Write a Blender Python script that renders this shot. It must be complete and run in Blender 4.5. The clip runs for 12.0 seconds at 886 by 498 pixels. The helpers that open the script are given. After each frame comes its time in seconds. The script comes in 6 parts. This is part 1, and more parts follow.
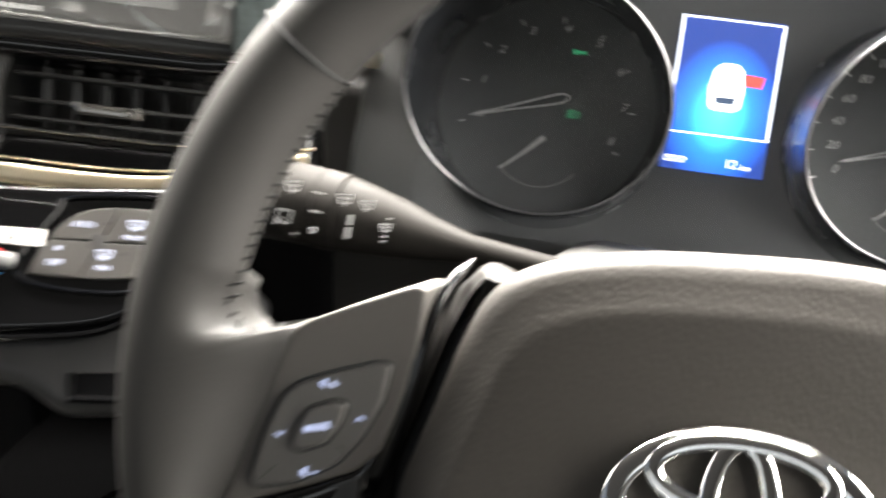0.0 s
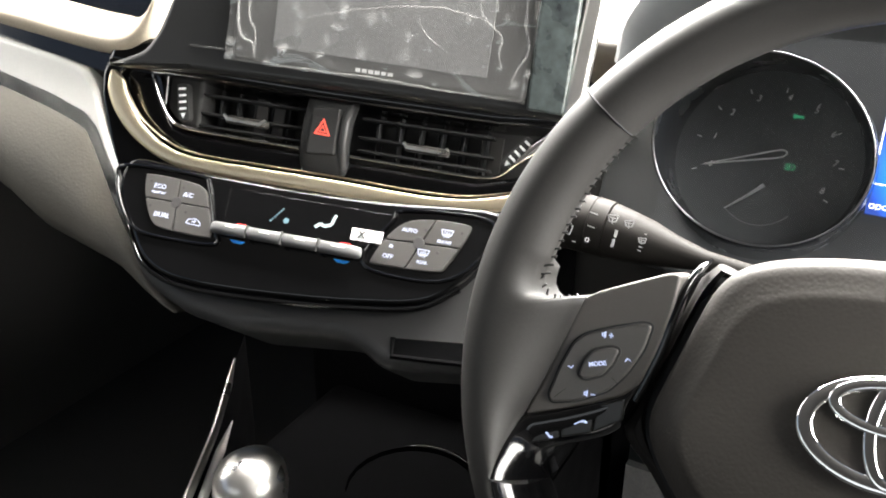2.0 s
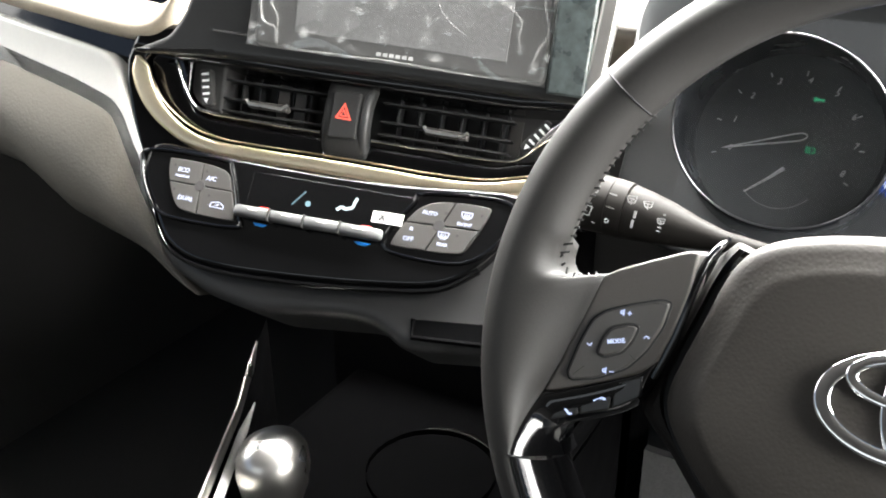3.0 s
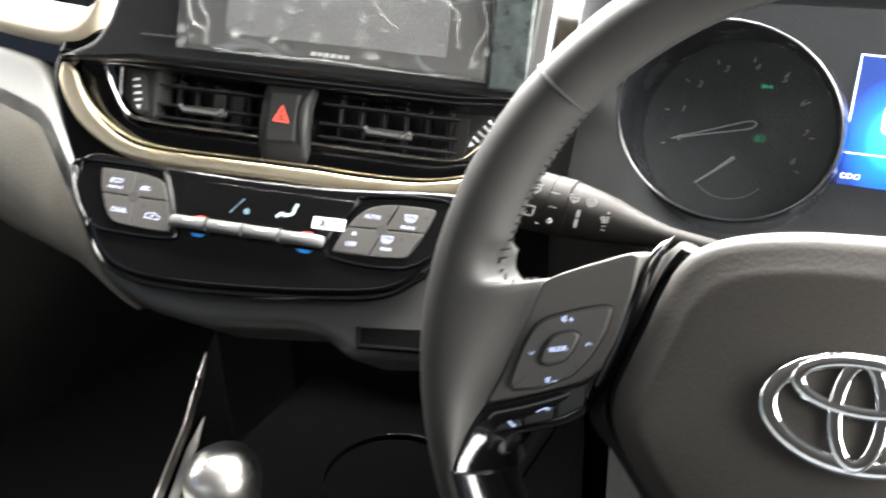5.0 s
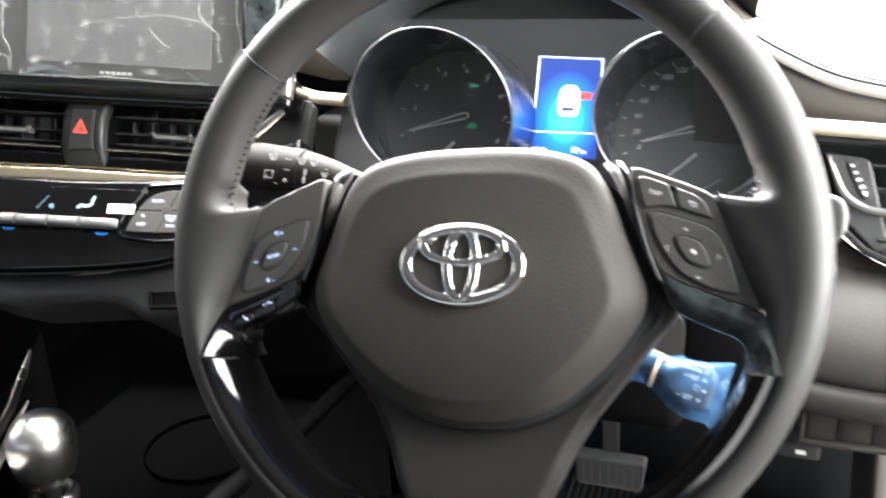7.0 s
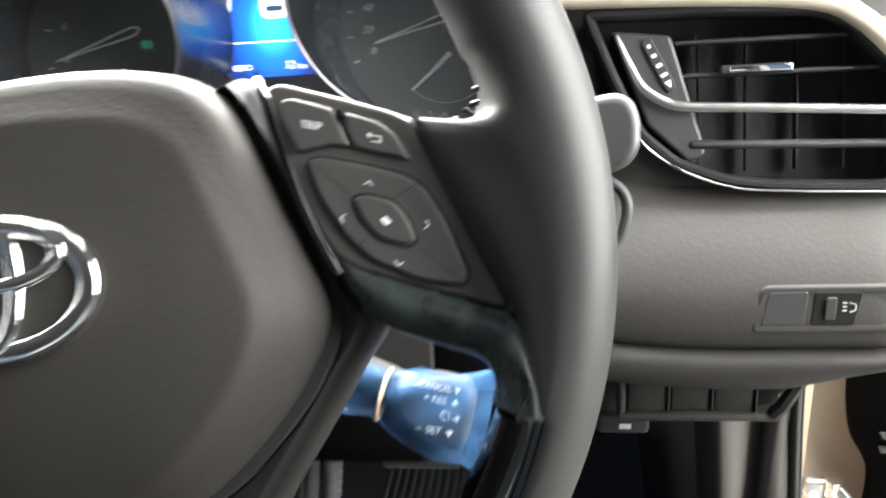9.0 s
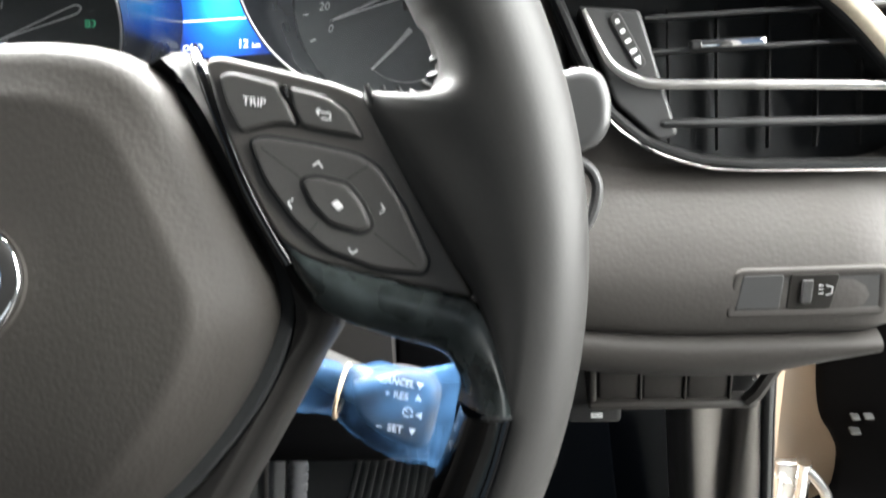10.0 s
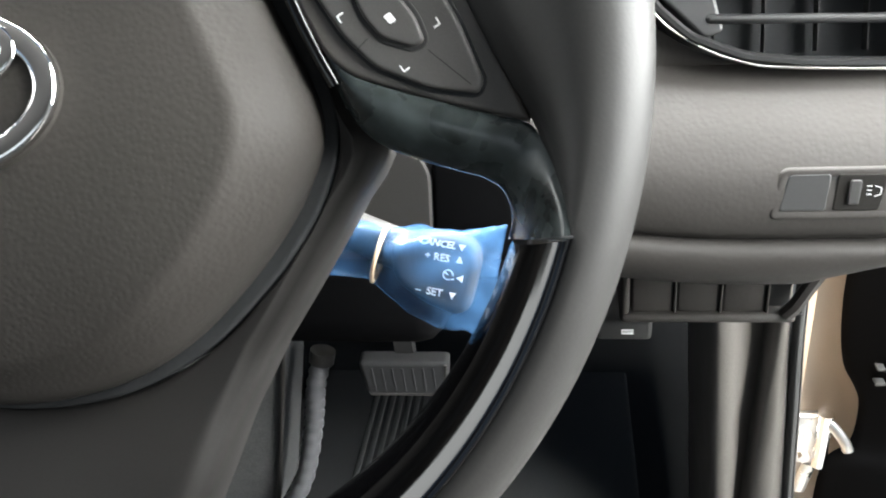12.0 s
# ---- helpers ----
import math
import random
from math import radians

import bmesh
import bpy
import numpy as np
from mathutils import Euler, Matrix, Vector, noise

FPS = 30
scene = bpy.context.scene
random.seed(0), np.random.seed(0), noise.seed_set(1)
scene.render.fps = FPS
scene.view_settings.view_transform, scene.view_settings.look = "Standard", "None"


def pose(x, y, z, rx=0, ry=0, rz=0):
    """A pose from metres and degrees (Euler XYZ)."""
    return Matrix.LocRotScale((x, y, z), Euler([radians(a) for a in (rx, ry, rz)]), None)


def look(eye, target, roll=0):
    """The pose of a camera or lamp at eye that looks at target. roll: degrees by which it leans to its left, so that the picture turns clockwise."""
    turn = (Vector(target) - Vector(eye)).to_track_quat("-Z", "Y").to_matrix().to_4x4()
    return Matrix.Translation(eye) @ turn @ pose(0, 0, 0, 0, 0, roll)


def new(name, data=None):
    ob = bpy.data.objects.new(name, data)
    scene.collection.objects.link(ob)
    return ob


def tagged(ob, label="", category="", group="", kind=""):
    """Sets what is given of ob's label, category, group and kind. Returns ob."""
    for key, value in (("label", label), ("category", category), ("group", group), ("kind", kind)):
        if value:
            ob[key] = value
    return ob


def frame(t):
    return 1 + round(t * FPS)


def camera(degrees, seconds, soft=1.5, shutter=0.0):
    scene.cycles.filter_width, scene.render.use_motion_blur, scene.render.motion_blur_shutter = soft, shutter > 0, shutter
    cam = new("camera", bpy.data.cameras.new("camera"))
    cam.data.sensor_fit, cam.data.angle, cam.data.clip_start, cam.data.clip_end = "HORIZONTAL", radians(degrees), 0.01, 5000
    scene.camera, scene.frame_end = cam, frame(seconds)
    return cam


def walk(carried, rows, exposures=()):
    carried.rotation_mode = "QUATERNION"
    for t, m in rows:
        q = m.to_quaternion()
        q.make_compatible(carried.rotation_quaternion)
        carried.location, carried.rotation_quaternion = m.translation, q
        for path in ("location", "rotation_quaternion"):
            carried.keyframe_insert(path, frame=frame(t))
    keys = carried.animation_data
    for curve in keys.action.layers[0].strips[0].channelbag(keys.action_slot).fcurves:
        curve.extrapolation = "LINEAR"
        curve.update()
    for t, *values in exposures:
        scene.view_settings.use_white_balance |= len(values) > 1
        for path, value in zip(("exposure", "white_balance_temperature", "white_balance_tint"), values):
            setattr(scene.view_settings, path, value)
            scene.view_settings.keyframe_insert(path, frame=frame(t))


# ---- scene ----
cam = camera(52.8, 12.0, soft=1.9, shutter=0.8)
PATH = [
    (0, (-0.03, -0.206, 1.117), (-0.483, 1.509, 0.193), 2.2),
    (0.5, (-0.029, -0.272, 1.136), (-0.675, 1.399, 0.248), 1.4),
    (1, (-0.02, -0.318, 1.158), (-0.802, 1.309, 0.298), 0.5),
    (1.5, (-0.014, -0.34, 1.16), (-0.872, 1.261, 0.322), 0.0),
    (2, (-0.014, -0.346, 1.159), (-0.891, 1.247, 0.325), 0.0),
    (2.5, (-0.012, -0.349, 1.159), (-0.911, 1.228, 0.32), -0.3),
    (3, (-0.011, -0.353, 1.156), (-0.92, 1.211, 0.305), -0.5),
    (4.8, (-0.008, -0.339, 1.156), (-0.881, 1.243, 0.298), -2.1),
    (5, (-0.005, -0.326, 1.155), (-0.857, 1.26, 0.284), -1.8),
    (5.5, (0.021, -0.31, 1.166), (-0.799, 1.299, 0.306), -2.8),
    (6, (0.061, -0.343, 1.154), (-0.721, 1.316, 0.355), -3.2),
    (6.5, (0.101, -0.406, 1.144), (-0.584, 1.318, 0.398), -2.6),
    (7, (0.142, -0.44, 1.135), (-0.485, 1.315, 0.407), -2.5),
    (7.5, (0.171, -0.453, 1.124), (-0.415, 1.297, 0.354), -3.2),
    (7.7, (0.179, -0.452, 1.121), (-0.395, 1.292, 0.33), -3.8),
    (9.3, (0.178, -0.211, 1.07), (-0.09, 1.541, 0.143), -6.0),
    (9.5, (0.178, -0.211, 1.07), (-0.079, 1.539, 0.136), -6.0),
    (10, (0.178, -0.214, 1.064), (-0.063, 1.533, 0.12), -5.7),
    (10.5, (0.171, -0.222, 1.02), (-0.069, 1.514, 0.057), -5.6),
    (11, (0.166, -0.218, 1.012), (-0.062, 1.515, 0.04), -5.3),
    (11.5, (0.167, -0.221, 1.015), (-0.078, 1.508, 0.04), -5.0),
    (12, (0.164, -0.225, 1.022), (-0.1, 1.5, 0.043), -4.8),
]
walk(cam, [(t, look(eye, target, roll)) for t, eye, target, roll in PATH],
     exposures=[(0.0, 1.40, 6950, 10), (1.5, 1.40, 6800, 10), (3.2, 1.58, 6550, 9), (5.0, 1.58, 6600, 9), (7.7, 1.66, 6400, 9), (9.3, 1.14, 6450, 7), (10.5, 1.42, 6400, 7), (12.0, 1.58, 6350, 7)])

# ---- light ----
world = bpy.data.worlds.new("sky")
scene.world = world
world.use_nodes = True
wn = world.node_tree.nodes
sky = wn.new("ShaderNodeTexSky")
sky.sky_type = "NISHITA"
sky.sun_disc = False
sky.sun_elevation = radians(50)
sky.sun_rotation = radians(200)
world.node_tree.links.new(sky.outputs[0], wn["Background"].inputs[0])
wn["Background"].inputs[1].default_value = 0.03


def window_light(name, eye, target, sx, sy, watts, color=(1, 1, 1)):
    """Daylight that comes in through one of the car's openings."""
    data = bpy.data.lights.new(name, "AREA")
    data.shape, data.size, data.size_y, data.energy, data.color = "RECTANGLE", sx, sy, watts, color
    ob = new(name, data)
    ob.matrix_world = look(eye, target)
    return ob


window_light("windscreen_daylight", (-0.20, 0.53, 1.43), (-0.12, 0.0, 0.94), 1.3, 0.66, 158, (1.0, 0.99, 0.97))
window_light("driver_door_daylight", (0.90, 0.08, 1.25), (0.0, 0.14, 0.90), 0.88, 0.95, 38, (1.0, 0.99, 0.97))
window_light("passenger_window_daylight", (-1.22, 0.10, 1.30), (-0.3, 0.15, 0.95), 0.9, 0.5, 3, (1.0, 0.98, 0.94))
window_light("rear_window_daylight", (-0.3, -1.62, 1.36), (-0.1, 0.1, 1.00), 1.25, 0.36, 0.5, (0.98, 1.0, 0.97))


# ---- materials ----
def material(name, color, rough=0.5, metal=0.0, bump=0.0, grain=600.0, cells=False, vary=0.12, coat=0.0,
             spec=0.5, smear=25.0, rough_vary=0.08):
    """A surface with mottling at two scales, uneven gloss and a fine relief."""
    m = bpy.data.materials.new(name)
    m.use_nodes = True
    nt = m.node_tree
    N, L = nt.nodes, nt.links
    b = N["Principled BSDF"]
    co = N.new("ShaderNodeTexCoord")
    big = N.new("ShaderNodeTexNoise")
    big.inputs["Scale"].default_value = smear
    big.inputs["Detail"].default_value = 4
    fine = N.new("ShaderNodeTexNoise")
    fine.inputs["Scale"].default_value = grain
    fine.inputs["Detail"].default_value = 3
    for t in (big, fine):
        L.new(co.outputs["Object"], t.inputs["Vector"])
    add = N.new("ShaderNodeMath")
    add.operation = "ADD"
    L.new(big.outputs[0], add.inputs[0])
    L.new(fine.outputs[0], add.inputs[1])
    ramp = N.new("ShaderNodeMapRange")
    ramp.inputs["From Min"].default_value, ramp.inputs["From Max"].default_value = 0.6, 1.4
    ramp.inputs["To Min"].default_value, ramp.inputs["To Max"].default_value = 1 - vary, 1 + vary
    L.new(add.outputs[0], ramp.inputs[0])
    mul = N.new("ShaderNodeVectorMath")
    mul.operation = "SCALE"
    mul.inputs[0].default_value = color
    L.new(ramp.outputs[0], mul.inputs["Scale"])
    L.new(mul.outputs[0], b.inputs["Base Color"])
    rr = N.new("ShaderNodeMapRange")
    rr.inputs["From Min"].default_value, rr.inputs["From Max"].default_value = 0.3, 0.7
    rr.inputs["To Min"].default_value = max(0.0, rough - rough_vary * rough)
    rr.inputs["To Max"].default_value = min(1.0, rough + rough_vary * 2 * rough)
    L.new(big.outputs[0], rr.inputs[0])
    L.new(rr.outputs[0], b.inputs["Roughness"])
    b.inputs["Metallic"].default_value = metal
    b.inputs["Specular IOR Level"].default_value = spec
    b.inputs["Coat Weight"].default_value = coat
    b.inputs["Coat Roughness"].default_value = 0.04
    if bump:
        bp = N.new("ShaderNodeBump")
        bp.inputs["Strength"].default_value = bump
        bp.inputs["Distance"].default_value = 0.0004
        if cells:
            v = N.new("ShaderNodeTexVoronoi")
            v.feature = "SMOOTH_F1"
            v.inputs["Scale"].default_value = grain
            L.new(co.outputs["Object"], v.inputs["Vector"])
            L.new(v.outputs["Distance"], bp.inputs["Height"])
        else:
            L.new(fine.outputs[0], bp.inputs["Height"])
        L.new(bp.outputs[0], b.inputs["Normal"])
    return m


def lit(name, color, strength):
    m = bpy.data.materials.new(name)
    m.use_nodes = True
    b = m.node_tree.nodes["Principled BSDF"]
    b.inputs["Base Color"].default_value = (0.02, 0.02, 0.02, 1)
    b.inputs["Emission Color"].default_value = (*color, 1)
    b.inputs["Emission Strength"].default_value = strength
    return m


LEATHER = material("black_leather", (0.0205, 0.0198, 0.0190), 0.5, bump=0.07, grain=900, cells=True, spec=0.26)
PAD = material("grained_charcoal_plastic", (0.034, 0.0308, 0.0277), 0.6, bump=0.3, grain=650, cells=True, spec=0.22)
PANEL = material("matt_black_plastic", (0.060, 0.0555, 0.051), 0.5, bump=0.1, grain=1500)
BUTTON = material("rubberised_black_button", (0.056, 0.054, 0.051), 0.5, bump=0.1, grain=1500)
GREYBTN = material("grey_key_plastic", (0.030, 0.028, 0.026), 0.5, bump=0.1, grain=1500)
PIANO = material("piano_black_lacquer", (0.0018, 0.0018, 0.002), 0.07, vary=0.3, rough_vary=0.5)
BLACK = material("dull_black_plastic", (0.028, 0.0275, 0.027), 0.6, bump=0.1, grain=900, spec=0.25)
KICK = material("mid_grey_trim_plastic", (0.095, 0.087, 0.079), 0.5, bump=0.3, grain=600, cells=True)
# Dusty lacquer; on the screen cheek its paler base stands in for reflection.
HAZY = material("dust_and_glare_gloss_black", (0.034, 0.042, 0.041), 0.2, vary=1.0, rough_vary=0.7, smear=45, grain=160)
TOGGLE = material("brushed_silver_switch", (0.115, 0.115, 0.115), 0.42, 0.4, vary=0.08, grain=2500)
DUCT = material("dull_duct_plastic", (0.032, 0.033, 0.034), 0.8, spec=0.1)
STALK = material("dull_black_stalk_plastic", (0.012, 0.011, 0.010), 0.6, bump=0.1, grain=1500, spec=0.08)
CHROME = material("polished_chrome", (0.88, 0.87, 0.86), 0.07, 1.0, vary=0.03)
SATIN = material("satin_silver", (0.62, 0.60, 0.57), 0.28, 1.0, vary=0.05, grain=2000)
WARM = material("champagne_metal", (0.80, 0.68, 0.48), 0.36, 1.0, vary=0.05)
DASH = material("soft_dark_grey_dash_skin", (0.0240, 0.0213, 0.019), 0.6, bump=0.28, grain=420, cells=True, spec=0.35)
DASHTOP = material("stitched_beige_dash_skin", (0.048, 0.042, 0.0355), 0.5, bump=0.4, grain=420, cells=True)
BEIGE = material("light_beige_soft_panel", (0.38, 0.33, 0.255), 0.5, bump=0.3, grain=500, cells=True)
TAUPE = material("taupe_grained_panel", (0.090, 0.082, 0.068), 0.5, bump=0.4, grain=500, cells=True)
WHITE = material("pearl_white_lacquered_trim", (0.66, 0.65, 0.61), 0.12, coat=0.5, vary=0.04)
PAINT = material("champagne_body_paint", (0.36, 0.27, 0.19), 0.3, coat=0.5, vary=0.05)
# Near-black base puts the shade of recesses and covered parts into the colour.
UNLIT = material("black_plastic_with_shade", (0.0022, 0.0022, 0.0024), 0.75, bump=0.1, grain=900, spec=0.02)
CARPET = material("black_carpet", (0.015, 0.0155, 0.016), 0.95, bump=1.0, grain=900, spec=0.1)
RUBBER = material("worn_black_rubber", (0.038, 0.038, 0.039), 0.6, bump=0.3, grain=700)
KEYGLOSS = material("gloss_black_key", (0.010, 0.010, 0.010), 0.3, vary=0.2)
SPOKE = material("smooth_charcoal_plastic", (0.0185, 0.0172, 0.0163), 0.55, bump=0.08, grain=1500, spec=0.22)
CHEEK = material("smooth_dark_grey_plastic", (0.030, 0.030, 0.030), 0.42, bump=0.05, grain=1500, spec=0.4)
VANE = material("dull_vane_plastic", (0.026, 0.026, 0.026), 0.6, spec=0.15)
THREAD = material("black_thread", (0.012, 0.012, 0.012), 0.5, bump=0.2, grain=2000)
PRINT = material("white_print", (0.75, 0.75, 0.75), 0.5)
PRINTDIM = material("grey_print", (0.36, 0.36, 0.36), 0.5)
KEYLIT = lit("backlit_key_print", (0.46, 0.58, 1.0), 0.42)
KEYLIT.node_tree.nodes["Principled BSDF"].inputs["Base Color"].default_value = (0.26, 0.26, 0.26, 1)
CYAN = lit("cyan_display_segments", (0.45, 0.85, 1.0), 0.26)
GREENLIT = lit("green_telltale", (0.10, 1.0, 0.45), 0.10)
REDLIT = lit("red_symbol", (1.0, 0.10, 0.06), 0.7)
RED = material("red_mark", (0.75, 0.02, 0.02), 0.4)
BLUE = material("blue_mark", (0.02, 0.30, 0.85), 0.4)
PAPER = material("white_paper_tag", (0.62, 0.61, 0.59), 0.7, vary=0.03)
BAND = material("rubber_band", (0.55, 0.42, 0.28), 0.6)


# ---- building helpers ----
def axes(o, yaw, tilt, roll):
    """A frame whose x runs along a panel, y up it and z out of its face, for a panel turned, reclined and slanted by degrees."""
    y, t, r = radians(yaw), radians(tilt), radians(roll)
    a = Vector((math.cos(y), math.sin(y), 0))
    b = Vector((-math.sin(y) * math.sin(t), math.cos(y) * math.sin(t), math.cos(t)))
    A = math.cos(r) * a + math.sin(r) * b
    B = -math.sin(r) * a + math.cos(r) * b
    N = A.cross(B)
    return Matrix(((A.x, B.x, N.x, o[0]), (A.y, B.y, N.y, o[1]), (A.z, B.z, N.z, o[2]), (0, 0, 0, 1)))


def thing(name, m, label, category, group="", kind=""):
    ob = new(name)
    ob.empty_display_size = 0.02
    ob.matrix_world = m
    return tagged(ob, label, category, group, kind)


def part(name, bm, mat, parent, label="", sharp=40, local=None):
    """Links a bmesh as one mesh under a thing or a part, in the parent's own axes."""
    me = bpy.data.meshes.new(name)
    bmesh.ops.recalc_face_normals(bm, faces=bm.faces)
    for f in bm.faces:
        f.smooth = True
    bm.to_mesh(me)
    bm.free()
    me.set_sharp_from_angle(angle=radians(sharp))
    me.materials.append(mat)
    ob = new(name, me)
    ob.parent = parent
    if local is not None:
        ob.matrix_basis = local
    return tagged(ob, label)


def mm(*pts):
    return [(x / 1000, y / 1000) for x, y in pts]


def flip(pts):
    return [(-x, y) for x, y in reversed(pts)]


def smooth_loop(pts, per=5, closed=True):
    """A Catmull-Rom curve through the points (2D or 3D)."""
    P = [Vector(p) for p in pts]
    n = len(P)
    out = []
    for i in range(n if closed else n - 1):
        if closed:
            a, b, c, d = P[i - 1], P[i], P[(i + 1) % n], P[(i + 2) % n]
        else:
            b, c = P[i], P[i + 1]
            a = P[i - 1] if i else b * 2 - c
            d = P[i + 2] if i + 2 < n else c * 2 - b
        for k in range(per):
            t = k / per
            out.append(0.5 * ((2 * b) + (c - a) * t + (2 * a - 5 * b + 4 * c - d) * t * t + (3 * b - a - 3 * c + d) * t ** 3))
    if not closed:
        out.append(P[-1])
    return out


def round_corners(pts, r, per=4):
    """A polygon with its corners rounded by r."""
    P = [Vector(p) for p in pts]
    n = len(P)
    out = []
    for i in range(n):
        a, b, c = P[i - 1], P[i], P[(i + 1) % n]
        q = min(r, (a - b).length * 0.45, (c - b).length * 0.45)
        s, e = b + (a - b).normalized() * q, b + (c - b).normalized() * q
        for k in range(per + 1):
            t = k / per
            out.append((1 - t) ** 2 * s + 2 * t * (1 - t) * b + t * t * e)
    return out


def inset(pts, d):
    P = [Vector((p[0], p[1])) for p in pts]
    n = len(P)
    area = sum(P[i].x * P[(i + 1) % n].y - P[(i + 1) % n].x * P[i].y for i in range(n))
    sgn = 1 if area > 0 else -1
    out = []
    for i in range(n):
        e1, e2 = (P[i] - P[i - 1]), (P[(i + 1) % n] - P[i])
        if e1.length < 1e-9:
            e1 = e2
        if e2.length < 1e-9:
            e2 = e1
        n1 = Vector((-e1.y, e1.x)).normalized()
        n2 = Vector((-e2.y, e2.x)).normalized()
        m = n1 + n2
        m = m.normalized() if m.length > 1e-6 else n1
        out.append(P[i] + m * d * sgn / max(0.5, m.dot(n1)))
    return unfold(P, out)


def unfold(P, q):
    """Where a tight corner drawn inwards has turned inside out, bring its points together where its two sides meet."""
    n = len(q)
    run = [False] * n
    for _ in range(6):
        bad = [(q[(i + 1) % n] - q[i]).dot(P[(i + 1) % n] - P[i]) < -1e-12 for i in range(n)]
        if not any(bad):
            break
        run = [a or b for a, b in zip(run, bad)]
        if all(run):
            break
        start = next(i for i in range(n) if not run[i])
        i = start
        while i < start + n:
            if not run[i % n]:
                i += 1
                continue
            j = i
            while run[(j + 1) % n]:
                j += 1
            b, c = q[i % n], q[(j + 1) % n]
            u, v = P[i % n] - P[(i - 1) % n], P[(j + 2) % n] - P[(j + 1) % n]
            den = u.x * v.y - u.y * v.x
            x = (b + c) / 2
            if abs(den) > 1e-3 * u.length * v.length:
                hit = b + u * (((c - b).x * v.y - (c - b).y * v.x) / den)
                x = hit if (hit - x).length < 0.02 else x
            for k in range(i, j + 2):
                q[k % n] = x.copy()
            i = j + 1
    return q


def rings_to_mesh(bm, rings, closed=True, cap_start=False, cap_end=False):
    vs = [[bm.verts.new(p) for p in ring] for ring in rings]
    n = len(vs[0])
    for a, b in zip(vs, vs[1:]):
        for i in range(n if closed else n - 1):
            j = (i + 1) % n
            bm.faces.new((a[i], a[j], b[j], b[i]))
    if cap_start:
        bm.faces.new(list(reversed(vs[0])))
    if cap_end:
        bm.faces.new(vs[-1])
    return vs


def plate(pts, z0, z1, bev=0.001, steps=3, bm=None, bow=None, back=True):
    """A panel of the outline pts from z0 up to z1, with a rounded front edge. bow(x, y): extra height of the front."""
    bm = bm or bmesh.new()
    P = [Vector((p[0], p[1])) for p in pts]
    f = bow or (lambda x, y: 0.0)
    rings = [[(p.x, p.y, z0) for p in P]]
    for k in range(steps + 1):
        a = k / steps * math.pi / 2
        q = inset(P, bev * (1 - math.cos(a))) if k else P
        rings.append([(p.x, p.y, z1 - bev + bev * math.sin(a) + f(p.x, p.y)) for p in q])
    q = inset(P, bev * 1.05 + 0.0003)
    rings.append([(p.x, p.y, z1 + f(p.x, p.y)) for p in q])
    rings_to_mesh(bm, rings, cap_start=back, cap_end=True)
    return bm


def dome(pts, profile, bm=None, bow=None):
    """A cushion: the outline drawn in towards its middle along profile, a list of (share of size, height)."""
    bm = bm or bmesh.new()
    P = [Vector((p[0], p[1])) for p in pts]
    c = sum(P, Vector((0, 0))) / len(P)
    f = bow or (lambda x, y: 0.0)
    rings = []
    for s, h in profile:
        q = [c + (p - c) * s for p in P]
        rings.append([(p.x, p.y, h + f(p.x, p.y)) for p in q])
    rings_to_mesh(bm, rings, cap_end=True)
    return bm


def sweep(path, ra, rb, up=(0, 0, 1), n=14, closed=False, bm=None, power=1.0, caps=True, taper=None):
    """A bar along path with an oval section: half width ra across up, half height rb along up."""
    bm = bm or bmesh.new()
    P = [Vector(p) for p in path]
    m = len(P)
    up = Vector(up)
    rings = []
    for i in range(m):
        a = P[i - 1] if (i or closed) else P[i]
        b = P[(i + 1) % m] if (i + 1 < m or closed) else P[i]
        t = (b - a).normalized()
        s = t.cross(up).normalized()
        u = s.cross(t).normalized()
        k = taper(i / (m - 1)) if taper else 1.0
        wa = ra(i / m) if callable(ra) else ra
        wb = rb(i / m) if callable(rb) else rb
        ring = []
        for j in range(n):
            q = 2 * math.pi * j / n
            cx, sx = math.cos(q), math.sin(q)
            cx = math.copysign(abs(cx) ** power, cx)
            sx = math.copysign(abs(sx) ** power, sx)
            ring.append(P[i] + s * (wa * k * cx) + u * (wb * k * sx))
        rings.append(ring)
    if closed:
        rings.append(rings[0])
        vs = [[bm.verts.new(p) for p in r] for r in rings[:-1]]
        vs.append(vs[0])
        for a, b in zip(vs, vs[1:]):
            for i in range(n):
                bm.faces.new((a[i], a[(i + 1) % n], b[(i + 1) % n], b[i]))
    else:
        rings_to_mesh(bm, rings, cap_start=caps, cap_end=caps)
    return bm


def surface(rows, thick=0.0, normal=None, bm=None):
    """A sheet through rows of points; with thick it gets a back side."""
    bm = bm or bmesh.new()
    vs = rings_to_mesh(bm, rows, closed=False)
    if thick:
        bmesh.ops.recalc_face_normals(bm, faces=bm.faces)
        bmesh.ops.solidify(bm, geom=bm.faces[:], thickness=thick)
    return bm


def box(x0, x1, y0, y1, z0, z1, bev=0.0, bm=None):
    bm = bm or bmesh.new()
    r = bmesh.ops.create_cube(bm, size=1)["verts"]
    for v in r:
        v.co = Vector(((x0 + x1) / 2 + v.co.x * (x1 - x0), (y0 + y1) / 2 + v.co.y * (y1 - y0), (z0 + z1) / 2 + v.co.z * (z1 - z0)))
    if bev:
        es = {e for v in r for e in v.link_edges}
        bmesh.ops.bevel(bm, geom=list(es), offset=bev, segments=3, affect="EDGES", profile=0.5)
    return bm


